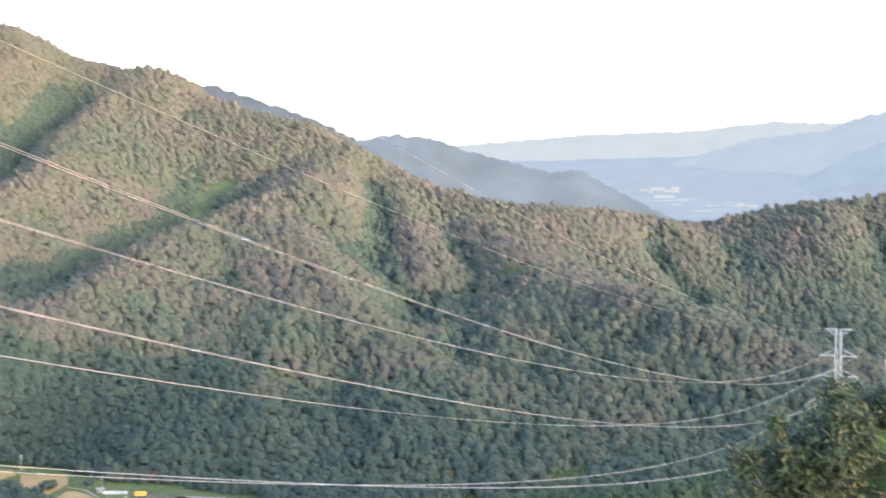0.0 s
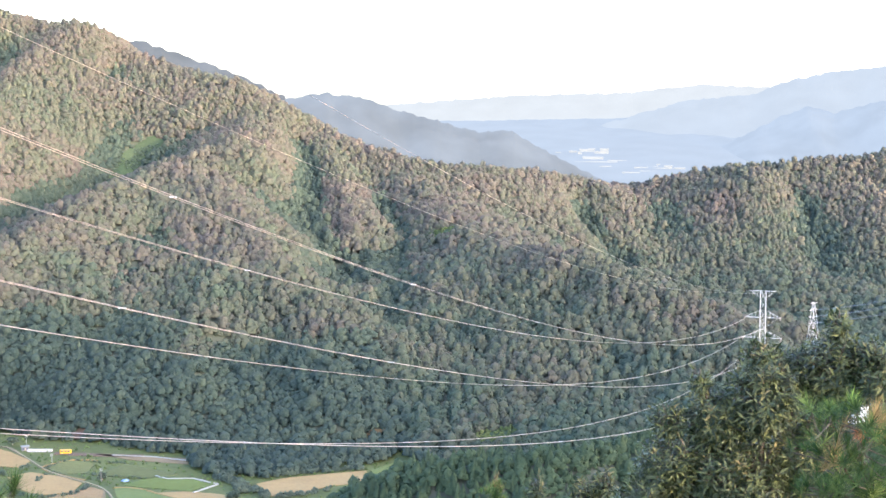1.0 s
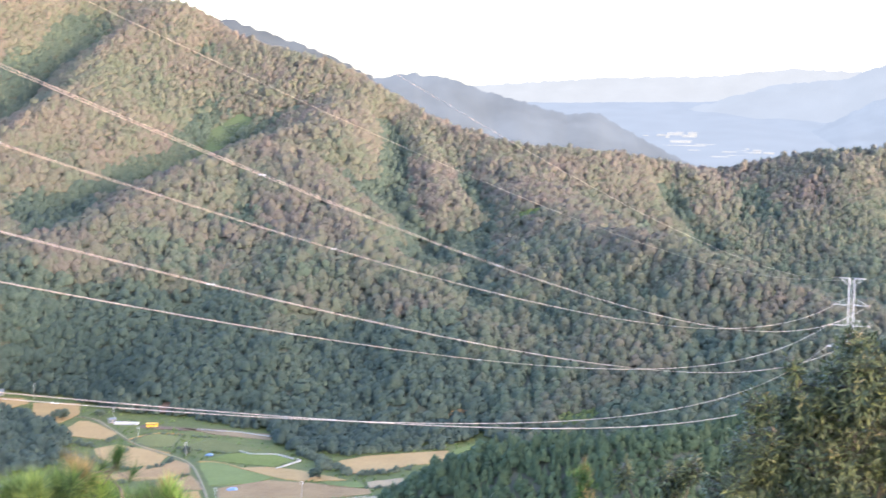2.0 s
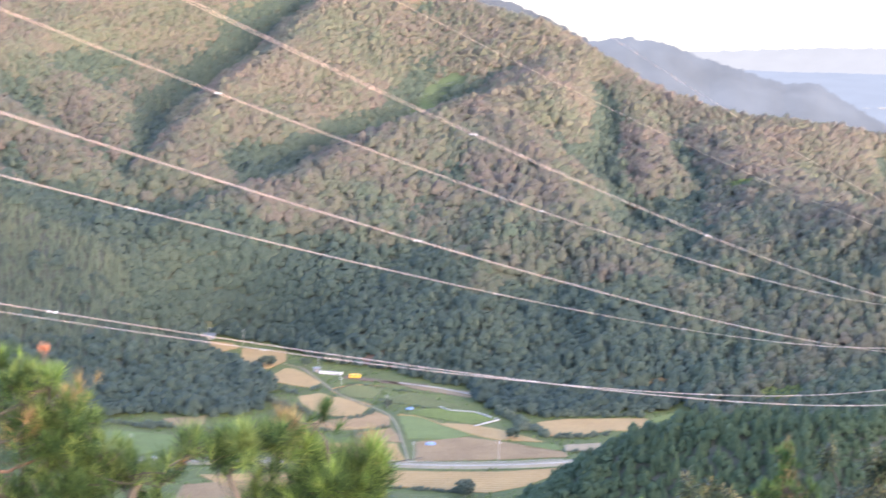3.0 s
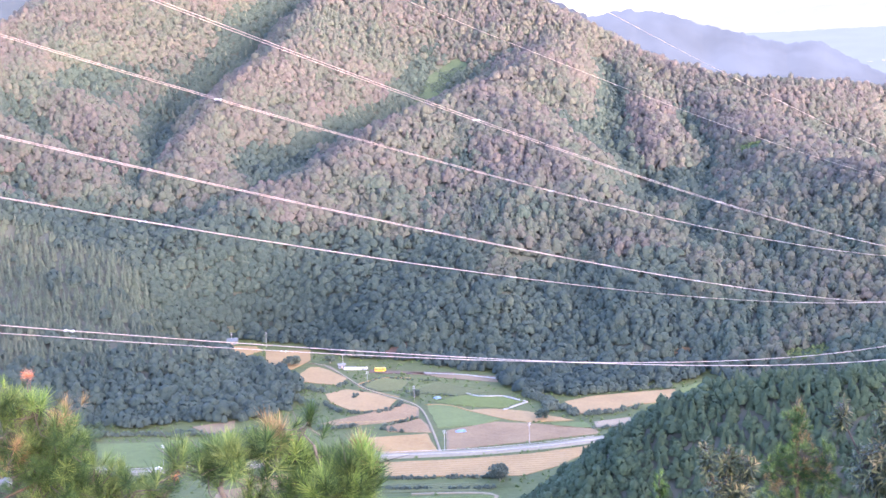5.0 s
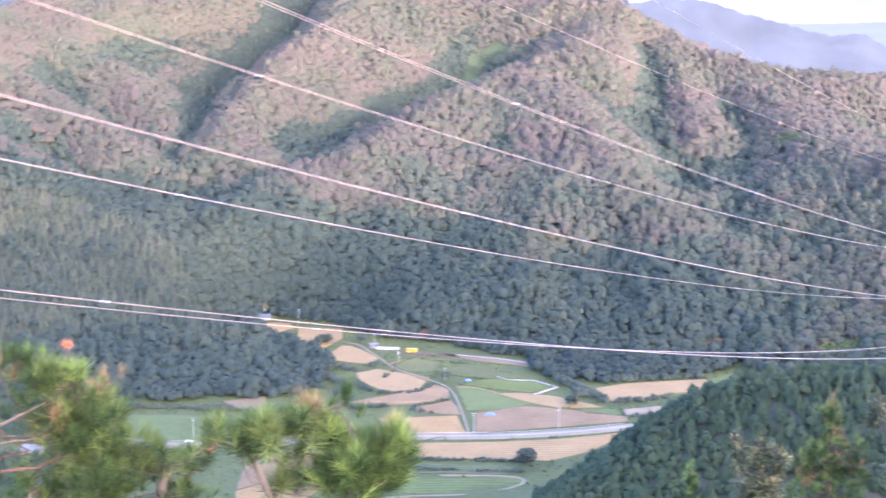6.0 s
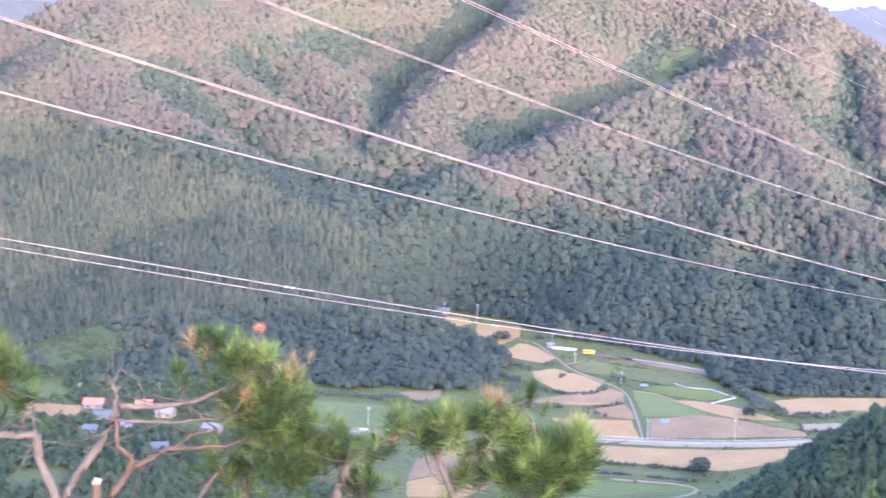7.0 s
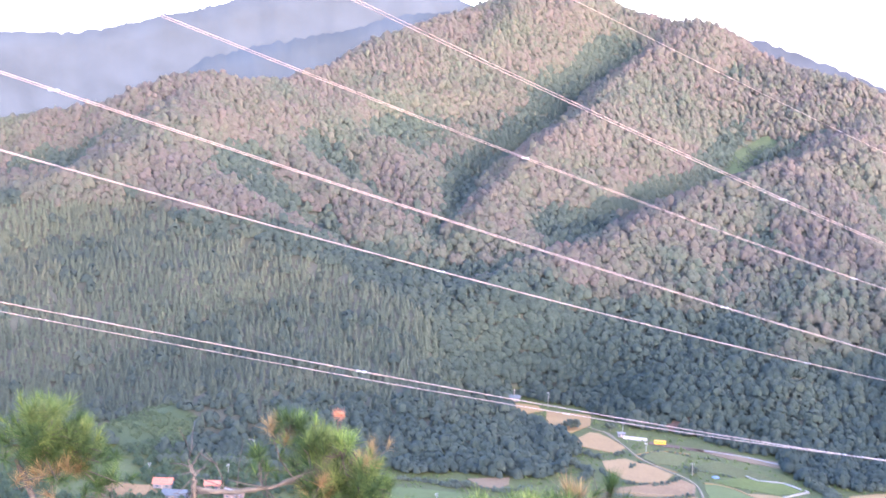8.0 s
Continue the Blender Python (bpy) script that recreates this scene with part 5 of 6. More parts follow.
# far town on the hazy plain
# walls and roofs glow in the near-white colour of the far haze
M_FARHAZE = haze("far_white_wall_haze", (250, 250, 252), 0.9)
for az0, el0, w, h in ((15.62, -2.80, 18, 9), (16.15, -2.80, 30, 16), (16.38, -2.86, 14, 20), (16.55, -2.76, 40, 18), (16.8, -2.72, 26, 22), (17.0, -2.80, 22, 14), (17.25, -2.80, 34, 30), (16.85, -2.98, 80, 14), (17.15, -3.10, 120, 5), (17.7, -3.06, 70, 5), (16.5, -3.12, 60, 5), (17.3, -3.28, 40, 5),
                        (18.55, -3.30, 50, 8), (18.95, -3.26, 40, 7), (19.15, -3.20, 12, 9), (19.3, -3.34, 70, 6), (18.8, -3.42, 60, 6), (19.5, -3.28, 30, 9), (18.2, -3.50, 60, 6), (19.9, -3.30, 40, 6)):
    d = 3220.0
    w *= 0.6
    h *= 0.7
    for _ in range(60):
        f = 1 - (4600 - d) / 1400
        zz = -1.2 + (EYE_Z + 4600 * math.tan(radians(-1.7)) + 1.2) * f ** 1.15
        d += 25 if math.degrees(math.atan2(zz - EYE_Z, d)) < el0 - 0.12 else 0
    c = Vector((math.sin(radians(az0)) * d, math.cos(radians(az0)) * d, zz))
    root = new("far_building")
    root.matrix_world = Matrix.Translation(c) @ Matrix.Rotation(radians(-az0), 4, "Z")
    bm = bmesh.new()
    box(bm, -w / 2, 0, -6, w / 2, 30, h * 0.6)
    part("wall", bm, M_FARHAZE, root)
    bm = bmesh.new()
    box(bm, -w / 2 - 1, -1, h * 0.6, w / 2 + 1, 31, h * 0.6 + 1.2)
    part("roof", bm, M_FARHAZE, root)
    tagged(root, "pale hazy building in the distant town", "building", "distant town")


# hedges and single trees between the fields
def hedge(pts, n, size, label, seed):
    rg = np.random.RandomState(seed)
    seg = rg.randint(len(pts) - 1, size=n)
    f = rg.rand(n)
    p = np.array(pts, float)
    x = p[seg, 0] + (p[seg + 1, 0] - p[seg, 0]) * f + rg.randn(n) * size * 0.5
    y = p[seg, 1] + (p[seg + 1, 1] - p[seg, 1]) * f + rg.randn(n) * size * 0.5
    ob = plant("hedge", x, y, size, 0.95, LEAFY, M_CONIFER, seed, 0.45)
    return tagged(ob, label, "bushes", kind="stuff")


HEDGE = "dark green bushes along a field edge"
hedge([(-70, 995), (-60, 972), (-50, 965), (-28, 968), (-20, 985)], 60, 1.5, HEDGE, 201)
hedge([(-72, 1022), (-92, 1050), (-96, 1062)], 26, 1.9, HEDGE, 202)
hedge([(-88, 1008), (-75, 985), (-78, 962)], 55, 2.2, HEDGE, 203)
hedge([(-64, 1034), (-58, 1045)], 14, 1.5, HEDGE, 204)
hedge([(-70, 930), (-46, 934)], 26, 1.6, HEDGE, 205)
hedge([(-30, 933), (-8, 949)], 22, 1.2, HEDGE, 206)
hedge([(-31, 925), (-18, 917)], 14, 1.3, HEDGE, 207)
hedge([(58, 990), (70, 975), (84, 938)], 60, 2.6, HEDGE, 208)
hedge([(64, 985), (72, 968), (70, 950)], 40, 2.8, HEDGE, 209)
hedge([(88, 936), (110, 940), (125, 950)], 36, 1.8, HEDGE, 210)
hedge([(92, 906), (115, 909)], 20, 1.2, HEDGE, 211)
hedge([(-30, 826), (35, 818)], 70, 1.3, HEDGE, 212)
hedge([(-30, 808), (30, 800)], 60, 1.2, HEDGE, 213)
hedge([(-155, 938), (-140, 930), (-120, 926), (-105, 935)], 46, 2.0, HEDGE, 214)
hedge([(-205, 940), (-170, 936), (-150, 928)], 50, 1.8, HEDGE, 215)
hedge([(-240, 900), (-200, 940)], 50, 2.2, HEDGE, 216)
hedge([(-330, 900), (-300, 905), (-260, 895)], 50, 2.2, HEDGE, 217)
hedge([(-345, 940), (-300, 950), (-250, 940)], 90, 3.0, HEDGE, 218)
hedge([(-340, 838), (-300, 815), (-250, 830)], 60, 2.4, HEDGE, 219)
hedge([(-55, 1000), (-42, 1030)], 8, 1.2, HEDGE, 220)
hedge([(-48, 1036), (-34, 1058), (-14, 1046), (4, 1040)], 40, 0.9, HEDGE, 221)
hedge([(-20, 1016), (17, 996)], 30, 0.9, HEDGE, 222)
hedge([(46, 1035), (60, 1015), (100, 990), (150, 995)], 110, 2.4, HEDGE, 223)


def small_tree(x, y, h, w, mat, label, seed):
    """A field tree: forked trunk, and a crown of leaf clumps."""
    rg = random.Random(seed)
    z = ground_at(x, y)
    root = new("tree")
    root.location = (x, y, z - 0.1)
    bm = bmesh.new()
    tube(bm, [(0, 0, 0), (0.1, 0.05, h * 0.3), (0.05, 0, h * 0.6)], [0.22, 0.17, 0.09], 7)
    ends = []
    for k in range(6):
        a = rg.random() * 6.28
        e = Vector((math.cos(a) * w * 0.35, math.sin(a) * w * 0.35, h * (0.5 + 0.4 * rg.random())))
        tube(bm, [(0.08, 0.03, h * (0.25 + 0.05 * k)), e * 0.6 + Vector((0, 0, h * 0.1)), e], [0.09, 0.06, 0.03], 5)
        ends.append(e)
    part("trunk", bm, M_BARK, root)
    n = 46
    px, py, pz = [], [], []
    for k in range(n):
        e = ends[k % len(ends)]
        px.append(e.x + rg.gauss(0, w * 0.16))
        py.append(e.y + rg.gauss(0, w * 0.16))
        pz.append(min(h * 0.96, max(h * 0.18, e.z + rg.gauss(0, h * 0.2))))
    crown = plant("crown", np.array(px), np.array(py), w * 0.17, 0.9, LEAFY_FINE, mat, seed, 0.0, np.array(pz))
    crown.parent = root
    return tagged(root, label, "tree", "single trees between the fields")


small_tree(32.5, 812.0, 8.5, 9, M_CONIFER, "dark green tree at the field's edge", 1)
small_tree(64.3, 934, 5.5, 6.5, M_FOREST, "grey-green tree between tan fields", 2)
small_tree(-11.8, 1000, 4.5, 5, M_CONIFER, "dark green tree beside the lane", 3)
small_tree(-99.3, 1106, 6.0, 9, M_CONIFER, "dark green tree between tan fields", 4)
small_tree(-72, 1108, 5.0, 6, M_CONIFER, "dark green tree beside the lane", 5)


# ---- plants close to the lookout ----
def needle_material(name, dark, mid, light, rough=0.75, gloss=0.12):
    m, n, l, b = material(name)
    g = n.new("ShaderNodeNewGeometry")
    r = ramp(n, [(0.1, dark), (0.55, mid), (0.95, light)])
    l.new(g.outputs["Random Per Island"], r.inputs[0])
    l.new(r.outputs[0], b.inputs["Base Color"])
    b.inputs["Roughness"].default_value = rough
    b.inputs["Specular IOR Level"].default_value = gloss
    tr, mx = n.new("ShaderNodeBsdfTranslucent"), n.new("ShaderNodeMixShader")
    l.new(r.outputs[0], tr.inputs[0])
    mx.inputs[0].default_value = 0.35
    l.new(b.outputs[0], mx.inputs[1])
    l.new(tr.outputs[0], mx.inputs[2])
    l.new(mx.outputs[0], n["Material Output"].inputs[0])
    return m


M_NEEDLE = needle_material("green_pine_needles", (0.031, 0.054, 0.012), (0.065, 0.095, 0.022), (0.121, 0.144, 0.037))
# darker needle colour that carries the shade inside the pines
M_SHADENEEDLE = needle_material("shaded_pine_needles", (0.011, 0.024, 0.006), (0.023, 0.045, 0.010), (0.046, 0.072, 0.018))
M_YOUNG = needle_material("fresh_pine_needles", (0.051, 0.089, 0.015), (0.093, 0.140, 0.025), (0.153, 0.191, 0.044))
M_DEAD = needle_material("dry_orange_needles", (0.17, 0.065, 0.030), (0.27, 0.105, 0.050), (0.34, 0.155, 0.080))
M_DRY = needle_material("yellow_brown_needles", (0.085, 0.058, 0.024), (0.14, 0.095, 0.038), (0.20, 0.14, 0.058))
M_PINEBARK = rough_surface("pinkish_pine_bark", (0.022, 0.0185, 0.014), (0.074, 0.064, 0.049), 14.0, bump=0.8, dist=0.02, big=0.2)
M_REDBARK = rough_surface("reddish_pine_bark", (0.028, 0.018, 0.012), (0.061, 0.041, 0.027), 16.0, bump=0.7, dist=0.02, big=0.2)
M_CUT = rough_surface("fresh_cut_wood", (0.20, 0.15, 0.10), (0.28, 0.22, 0.15), 20.0, bump=0.2, dist=0.01)
M_LEAF = needle_material("chestnut_leaves", (0.009, 0.015, 0.006), (0.027, 0.036, 0.013), (0.072, 0.076, 0.026), 0.5, 0.2)
M_DARKBARK = rough_surface("dark_chestnut_bark", (0.030, 0.024, 0.019), (0.075, 0.060, 0.046), 9.0, bump=0.5, dist=0.02)
M_LEAFTIP = needle_material("yellow_green_leaf_tips", (0.042, 0.044, 0.018), (0.083, 0.075, 0.029), (0.15, 0.118, 0.052))


def at(az, el, d):
    """A place seen from the lookout at that bearing, elevation and distance."""
    return Vector((d * math.sin(radians(az)), d * math.cos(radians(az)), EYE_Z + d * math.tan(radians(el))))


def shoot_needles(V, Fc, p, d, rg, length, count, width):
    """A brush of long needles round a shoot that ends at p and grows along d."""
    s = d.orthogonal().normalized()
    t = d.cross(s)
    for k in range(count):
        f = (k + rg.random()) / count
        a = k * 2.39996 + rg.uniform(-0.3, 0.3)
        out = s * math.cos(a) + t * math.sin(a)
        lean = radians(18 + 62 * f + rg.uniform(-9, 9))
        n = d * math.cos(lean) + out * math.sin(lean)
        q = p - d * f * length * 0.55
        e = q + n * length * rg.uniform(0.82, 1.08)
        e.z -= length * 0.10 * math.sin(lean)
        w = n.cross(out + d * 0.3).normalized() * width
        i = len(V)
        V += [q - w, q + w, e]
        Fc.append((i, i + 1, i + 2))


def clusters_to_mesh(name, V, Fc, mat, parent, label=""):
    ob = link_mesh(name, [v[:] for v in V], Fc, mat)
    ob.parent = parent
    ob["kind"] = "stuff"
    return tagged(ob, label)


def pine(name, limbs, clouds, label, seed, needle=0.115, width=0.0027, count=58):
    """A pine: limbs given as lines of places, and clouds of shoots, each on a twig from the nearest limb."""
    rg = random.Random(seed)
    root = new(name)
    nodes = []
    for mat, pts, radii in limbs:
        bm = bmesh.new()
        fine, rr = [], []
        for i in range(len(pts) - 1):
            for k in range(5):
                f = k / 5
                p = pts[i].lerp(pts[i + 1], f)
                fine.append(p + Vector((rg.uniform(-1, 1), rg.uniform(-1, 1), rg.uniform(-1, 1))) * 0.006)
                rr.append(radii[i] + (radii[i + 1] - radii[i]) * f)
        fine.append(pts[-1])
        rr.append(radii[-1])
        tube(bm, fine, [r * rg.uniform(0.88, 1.15) for r in rr], 8)
        for k in range(len(fine)):
            if rg.random() < 0.45 and mat is not M_CUT and rr[k] < 0.032:
                d = Vector((rg.uniform(-1, 1), rg.uniform(-1, 1), rg.uniform(-0.5, 0.7))).normalized()
                q, m = fine[k], rg.choice((0.09, 0.14, 0.26, 0.38))
                bend = Vector((rg.uniform(-0.3, 0.3), rg.uniform(-0.3, 0.3), rg.uniform(-0.1, 0.4))) * m
                tube(bm, [q, q + d * m * 0.35, q + d * m * 0.7 + bend * 0.4, q + d * m + bend], [0.0055, 0.004, 0.003, 0.0015], 4)
        part("branch", bm, mat, root, smooth=True)
        nodes += [(p, r) for p, r in zip(fine, rr)]
    meshes = {}
    twigs = bmesh.new()
    for mat, az, el, d, ra, re, rd, n in clouds:
        c = at(az, el, d)
        V, Fc = meshes.setdefault(mat, ([], []))
        hub = min((q for q, _ in nodes), key=lambda q: (q - c).length)
        for k in range(n):
            while True:
                u = Vector((rg.uniform(-1, 1), rg.uniform(-1, 1), rg.uniform(-1, 1)))
                if u.length < 1:
                    break
            p = at(az + u.x * ra, el + u.z * re, d + u.y * rd)
            base = min((q for q, _ in nodes), key=lambda q: (q - p).length) if k % 3 == 0 else c.lerp(hub, rg.random() * 0.5)
            out = (p - c)
            out.z += 0.10
            dirn = (out.normalized() + Vector((rg.uniform(-0.5, 0.5), rg.uniform(-0.5, 0.5), 0.65))).normalized()
            mid = base.lerp(p, 0.55) - Vector((0, 0, 0.04)) - dirn * 0.05
            tube(twigs, [base, mid, p - dirn * 0.05], [0.006, 0.0045, 0.003], 4)
            if mat is M_DEAD:
                dirn = Vector((rg.uniform(-1, 1), rg.uniform(-1, 1), rg.uniform(-0.3, 0.3))).normalized()
                shoot_needles(V, Fc, p, dirn, rg, needle * 0.55, count, width)
                continue
            # most lower shoots get the darker needles, as shade within the crown
            shaded = u.z < 0.35 and rg.random() < 0.75 and mat is not M_DRY
            VV, FF = meshes.setdefault(M_SHADENEEDLE, ([], [])) if shaded else (V, Fc)
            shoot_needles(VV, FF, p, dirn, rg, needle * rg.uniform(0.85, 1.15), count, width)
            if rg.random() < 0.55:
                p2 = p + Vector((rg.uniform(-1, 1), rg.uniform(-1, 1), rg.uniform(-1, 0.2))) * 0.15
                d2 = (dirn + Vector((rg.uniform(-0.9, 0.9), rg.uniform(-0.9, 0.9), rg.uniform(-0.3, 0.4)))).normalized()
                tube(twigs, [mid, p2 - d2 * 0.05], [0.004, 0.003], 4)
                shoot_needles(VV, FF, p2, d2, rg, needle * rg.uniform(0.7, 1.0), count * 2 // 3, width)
    part("twig", twigs, M_PINEBARK, root)["kind"] = "stuff"
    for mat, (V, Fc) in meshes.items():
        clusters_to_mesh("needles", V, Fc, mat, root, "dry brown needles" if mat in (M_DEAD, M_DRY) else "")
    return tagged(root, label, "pine tree", "trees below the lookout")


def line(d, *pts):
    return [at(a, e, d) for a, e in pts]


D = 10.0
fork = (-20.2, -23.0)
trunk_foot = at(-20.0, -23, D)
trunk_foot.z = ground_at(trunk_foot.x, trunk_foot.y) - 0.3
pine("pine_tree", [
    (M_PINEBARK, [trunk_foot, at(-20.1, -24.5, D), at(*fork, D)], [0.075, 0.06, 0.045]),
    (M_PINEBARK, line(D, fork, (-21.18, -18.03), (-21.74, -16.71), (-21.81, -15.84)), [0.036, 0.031, 0.029, 0.030]),
    (M_PINEBARK, line(D, (-21.81, -15.84), (-22.4, -15.85), (-23.07, -15.77), (-24.6, -15.2), (-25.2, -13.8), (-24.4, -12.9)), [0.026, 0.024, 0.024, 0.02, 0.014, 0.006]),
    (M_PINEBARK, line(D, fork, (-20.89, -18.05), (-20.57, -17.45), (-19.65, -16.34), (-19.03, -15.19), (-19.02, -14.61)), [0.034, 0.028, 0.026, 0.024, 0.022, 0.018]),
    (M_PINEBARK, line(D, (-19.02, -14.61), (-19.10, -14.1), (-18.75, -13.6)), [0.008, 0.006, 0.003]),
    (M_PINEBARK, line(D, (-19.05, -14.5), (-19.25, -13.95), (-19.1, -13.5)), [0.006, 0.004, 0.002]),
    (M_PINEBARK, line(D, (-18.95, -14.96), (-17.73, -15.08), (-16.32, -14.93), (-14.9, -14.4), (-13.8, -13.6)), [0.018, 0.016, 0.014, 0.011, 0.006]),
    (M_PINEBARK, line(D, (-18.94, -15.49), (-17.13, -15.61), (-15.10, -15.51), (-13.6, -15.2)), [0.011, 0.009, 0.007, 0.004]),
    (M_REDBARK, line(D, fork, (-19.29, -18.13), (-18.53, -17.16), (-18.52, -16.77), (-19.0, -16.36), (-19.03, -15.39)), [0.03, 0.024, 0.022, 0.018, 0.014, 0.011]),
    (M_REDBARK, line(D, (-18.53, -17.16), (-17.15, -16.53), (-15.11, -16.49), (-13.5, -16.0), (-12.2, -16.2)), [0.017, 0.015, 0.012, 0.008, 0.005]),
    (M_REDBARK, line(D, (-17.0, -16.5), (-16.4, -16.1), (-15.4, -15.9)), [0.008, 0.006, 0.004]),
    (M_REDBARK, line(D, (-20.0, -22), (-19.8, -19.5), (-19.74, -17.6)), [0.035, 0.031, 0.030]),
    (M_CUT, line(D, (-19.74, -17.62), (-19.74, -17.49)), [0.0295, 0.0285]),
    (M_PINEBARK, line(D + 0.3, (-15.0, -24.0), (-14.4, -18.5), (-14.6, -16.0), (-14.7, -14.2), (-15.3, -12.9)), [0.05, 0.035, 0.026, 0.018, 0.008]),
    (M_PINEBARK, line(D + 0.2, (-16.5, -19.2), (-16.0, -18.1), (-15.4, -17.4)), [0.02, 0.017, 0.012]),
    (M_PINEBARK, line(D, (-11.6, -21.0), (-11.09, -18.12), (-10.57, -17.04), (-10.5, -16.7)), [0.05, 0.034, 0.028, 0.016]),
], [
    (M_NEEDLE, -24.4, -12.7, D - 0.3, 1.5, 1.1, 0.3, 62), (M_NEEDLE, -23.0, -13.4, D - 0.2, 0.8, 0.9, 0.25, 26), (M_DRY, -24.0, -13.9, D - 0.2, 1.2, 0.5, 0.3, 8), (M_NEEDLE, -22.3, -14.4, D, 0.5, 0.5, 0.2, 8),
    (M_YOUNG, -15.6, -12.55, D, 0.55, 0.28, 0.15, 9), (M_DRY, -16.3, -12.75, D, 0.25, 0.12, 0.1, 3), (M_NEEDLE, -14.9, -13.3, D, 0.9, 0.45, 0.25, 20),
    (M_YOUNG, -13.6, -13.4, D, 0.6, 0.3, 0.2, 7), (M_NEEDLE, -14.3, -14.3, D + 0.1, 1.4, 0.8, 0.4, 40), (M_NEEDLE, -13.4, -15.2, D + 0.1, 1.4, 0.9, 0.4, 46), (M_NEEDLE, -16.6, -13.7, D, 0.55, 0.25, 0.15, 6),
    (M_DEAD, -13.92, -12.36, D, 0.10, 0.05, 0.05, 2), (M_DRY, -12.9, -13.8, D, 0.35, 0.5, 0.15, 5), (M_DRY, -14.7, -14.8, D - 0.1, 0.7, 0.6, 0.2, 5),
    (M_NEEDLE, -15.3, -17.0, D + 0.2, 1.1, 0.8, 0.3, 20), (M_NEEDLE, -13.0, -17.0, D, 1.5, 0.9, 0.35, 60), (M_NEEDLE, -11.2, -16.5, D + 0.2, 1.0, 0.7, 0.3, 34), (M_NEEDLE, -9.6, -16.6, D + 0.2, 0.7, 0.5, 0.3, 14), (M_NEEDLE, -10.0, -17.7, D + 0.1, 0.8, 0.6, 0.3, 18),
    (M_NEEDLE, -12.9, -14.7, D, 0.9, 1.1, 0.3, 30), (M_SHADENEEDLE, -13.6, -15.6, D, 1.4, 0.6, 0.3, 26), (M_NEEDLE, -12.0, -16.0, D + 0.1, 1.2, 0.7, 0.3, 32), (M_DEAD, -9.0, -16.1, D, 0.30, 0.25, 0.1, 3),
], "ragged pine with lopped pinkish branches and dry needles", 11)

D = 9.4
foot = at(-5.0, -26, D)
foot.z = ground_at(foot.x, foot.y) - 0.3
pine("pine_tree", [
    (M_PINEBARK, [foot, at(-4.8, -23, D), at(-4.0, -18.4, D), at(-3.6, -16.8, D), at(-3.9, -15.6, D)], [0.06, 0.05, 0.035, 0.022, 0.008]),
    (M_PINEBARK, line(D, (-4.6, -21), (-6.8, -18.2), (-7.4, -16.8), (-7.0, -16.0), (-5.6, -15.2), (-5.0, -14.8)), [0.03, 0.024, 0.018, 0.014, 0.009, 0.005]),
    (M_PINEBARK, line(D, (-7.2, -16.4), (-8.2, -16.0), (-9.0, -15.7)), [0.01, 0.008, 0.004]),
    (M_PINEBARK, line(D, (-4.1, -18.2), (-2.6, -17.2), (-1.8, -16.4)), [0.018, 0.012, 0.006]),
    (M_PINEBARK, line(D, (-4.6, -15.6), (-4.1, -14.9), (-3.95, -14.5)), [0.006, 0.005, 0.003]),
], [
    (M_YOUNG, -3.7, -17.2, D, 1.9, 0.9, 0.35, 60), (M_NEEDLE, -3.4, -16.4, D + 0.1, 1.6, 0.7, 0.35, 40), (M_YOUNG, -2.3, -16.4, D, 0.8, 0.7, 0.25, 22), (M_YOUNG, -4.4, -15.9, D, 0.6, 0.4, 0.2, 10),
    (M_NEEDLE, -7.0, -15.7, D, 1.4, 0.5, 0.25, 30), (M_NEEDLE, -5.5, -15.4, D, 0.9, 0.45, 0.25, 20), (M_NEEDLE, -8.8, -15.6, D, 0.6, 0.35, 0.2, 8), (M_DRY, -5.2, -14.9, D, 0.5, 0.25, 0.15, 4),
    (M_YOUNG, -3.96, -14.5, D, 0.10, 0.16, 0.05, 3), (M_DRY, -2.2, -15.9, D, 0.4, 0.2, 0.1, 3), (M_NEEDLE, -6.2, -17.4, D + 0.3, 1.0, 0.6, 0.3, 10),
], "bushy pine top with fresh green needles", 12, 0.15, 0.0030, 66)

D = 9.0
foot = at(28.0, -26, D)
foot.z = ground_at(foot.x, foot.y) - 0.3
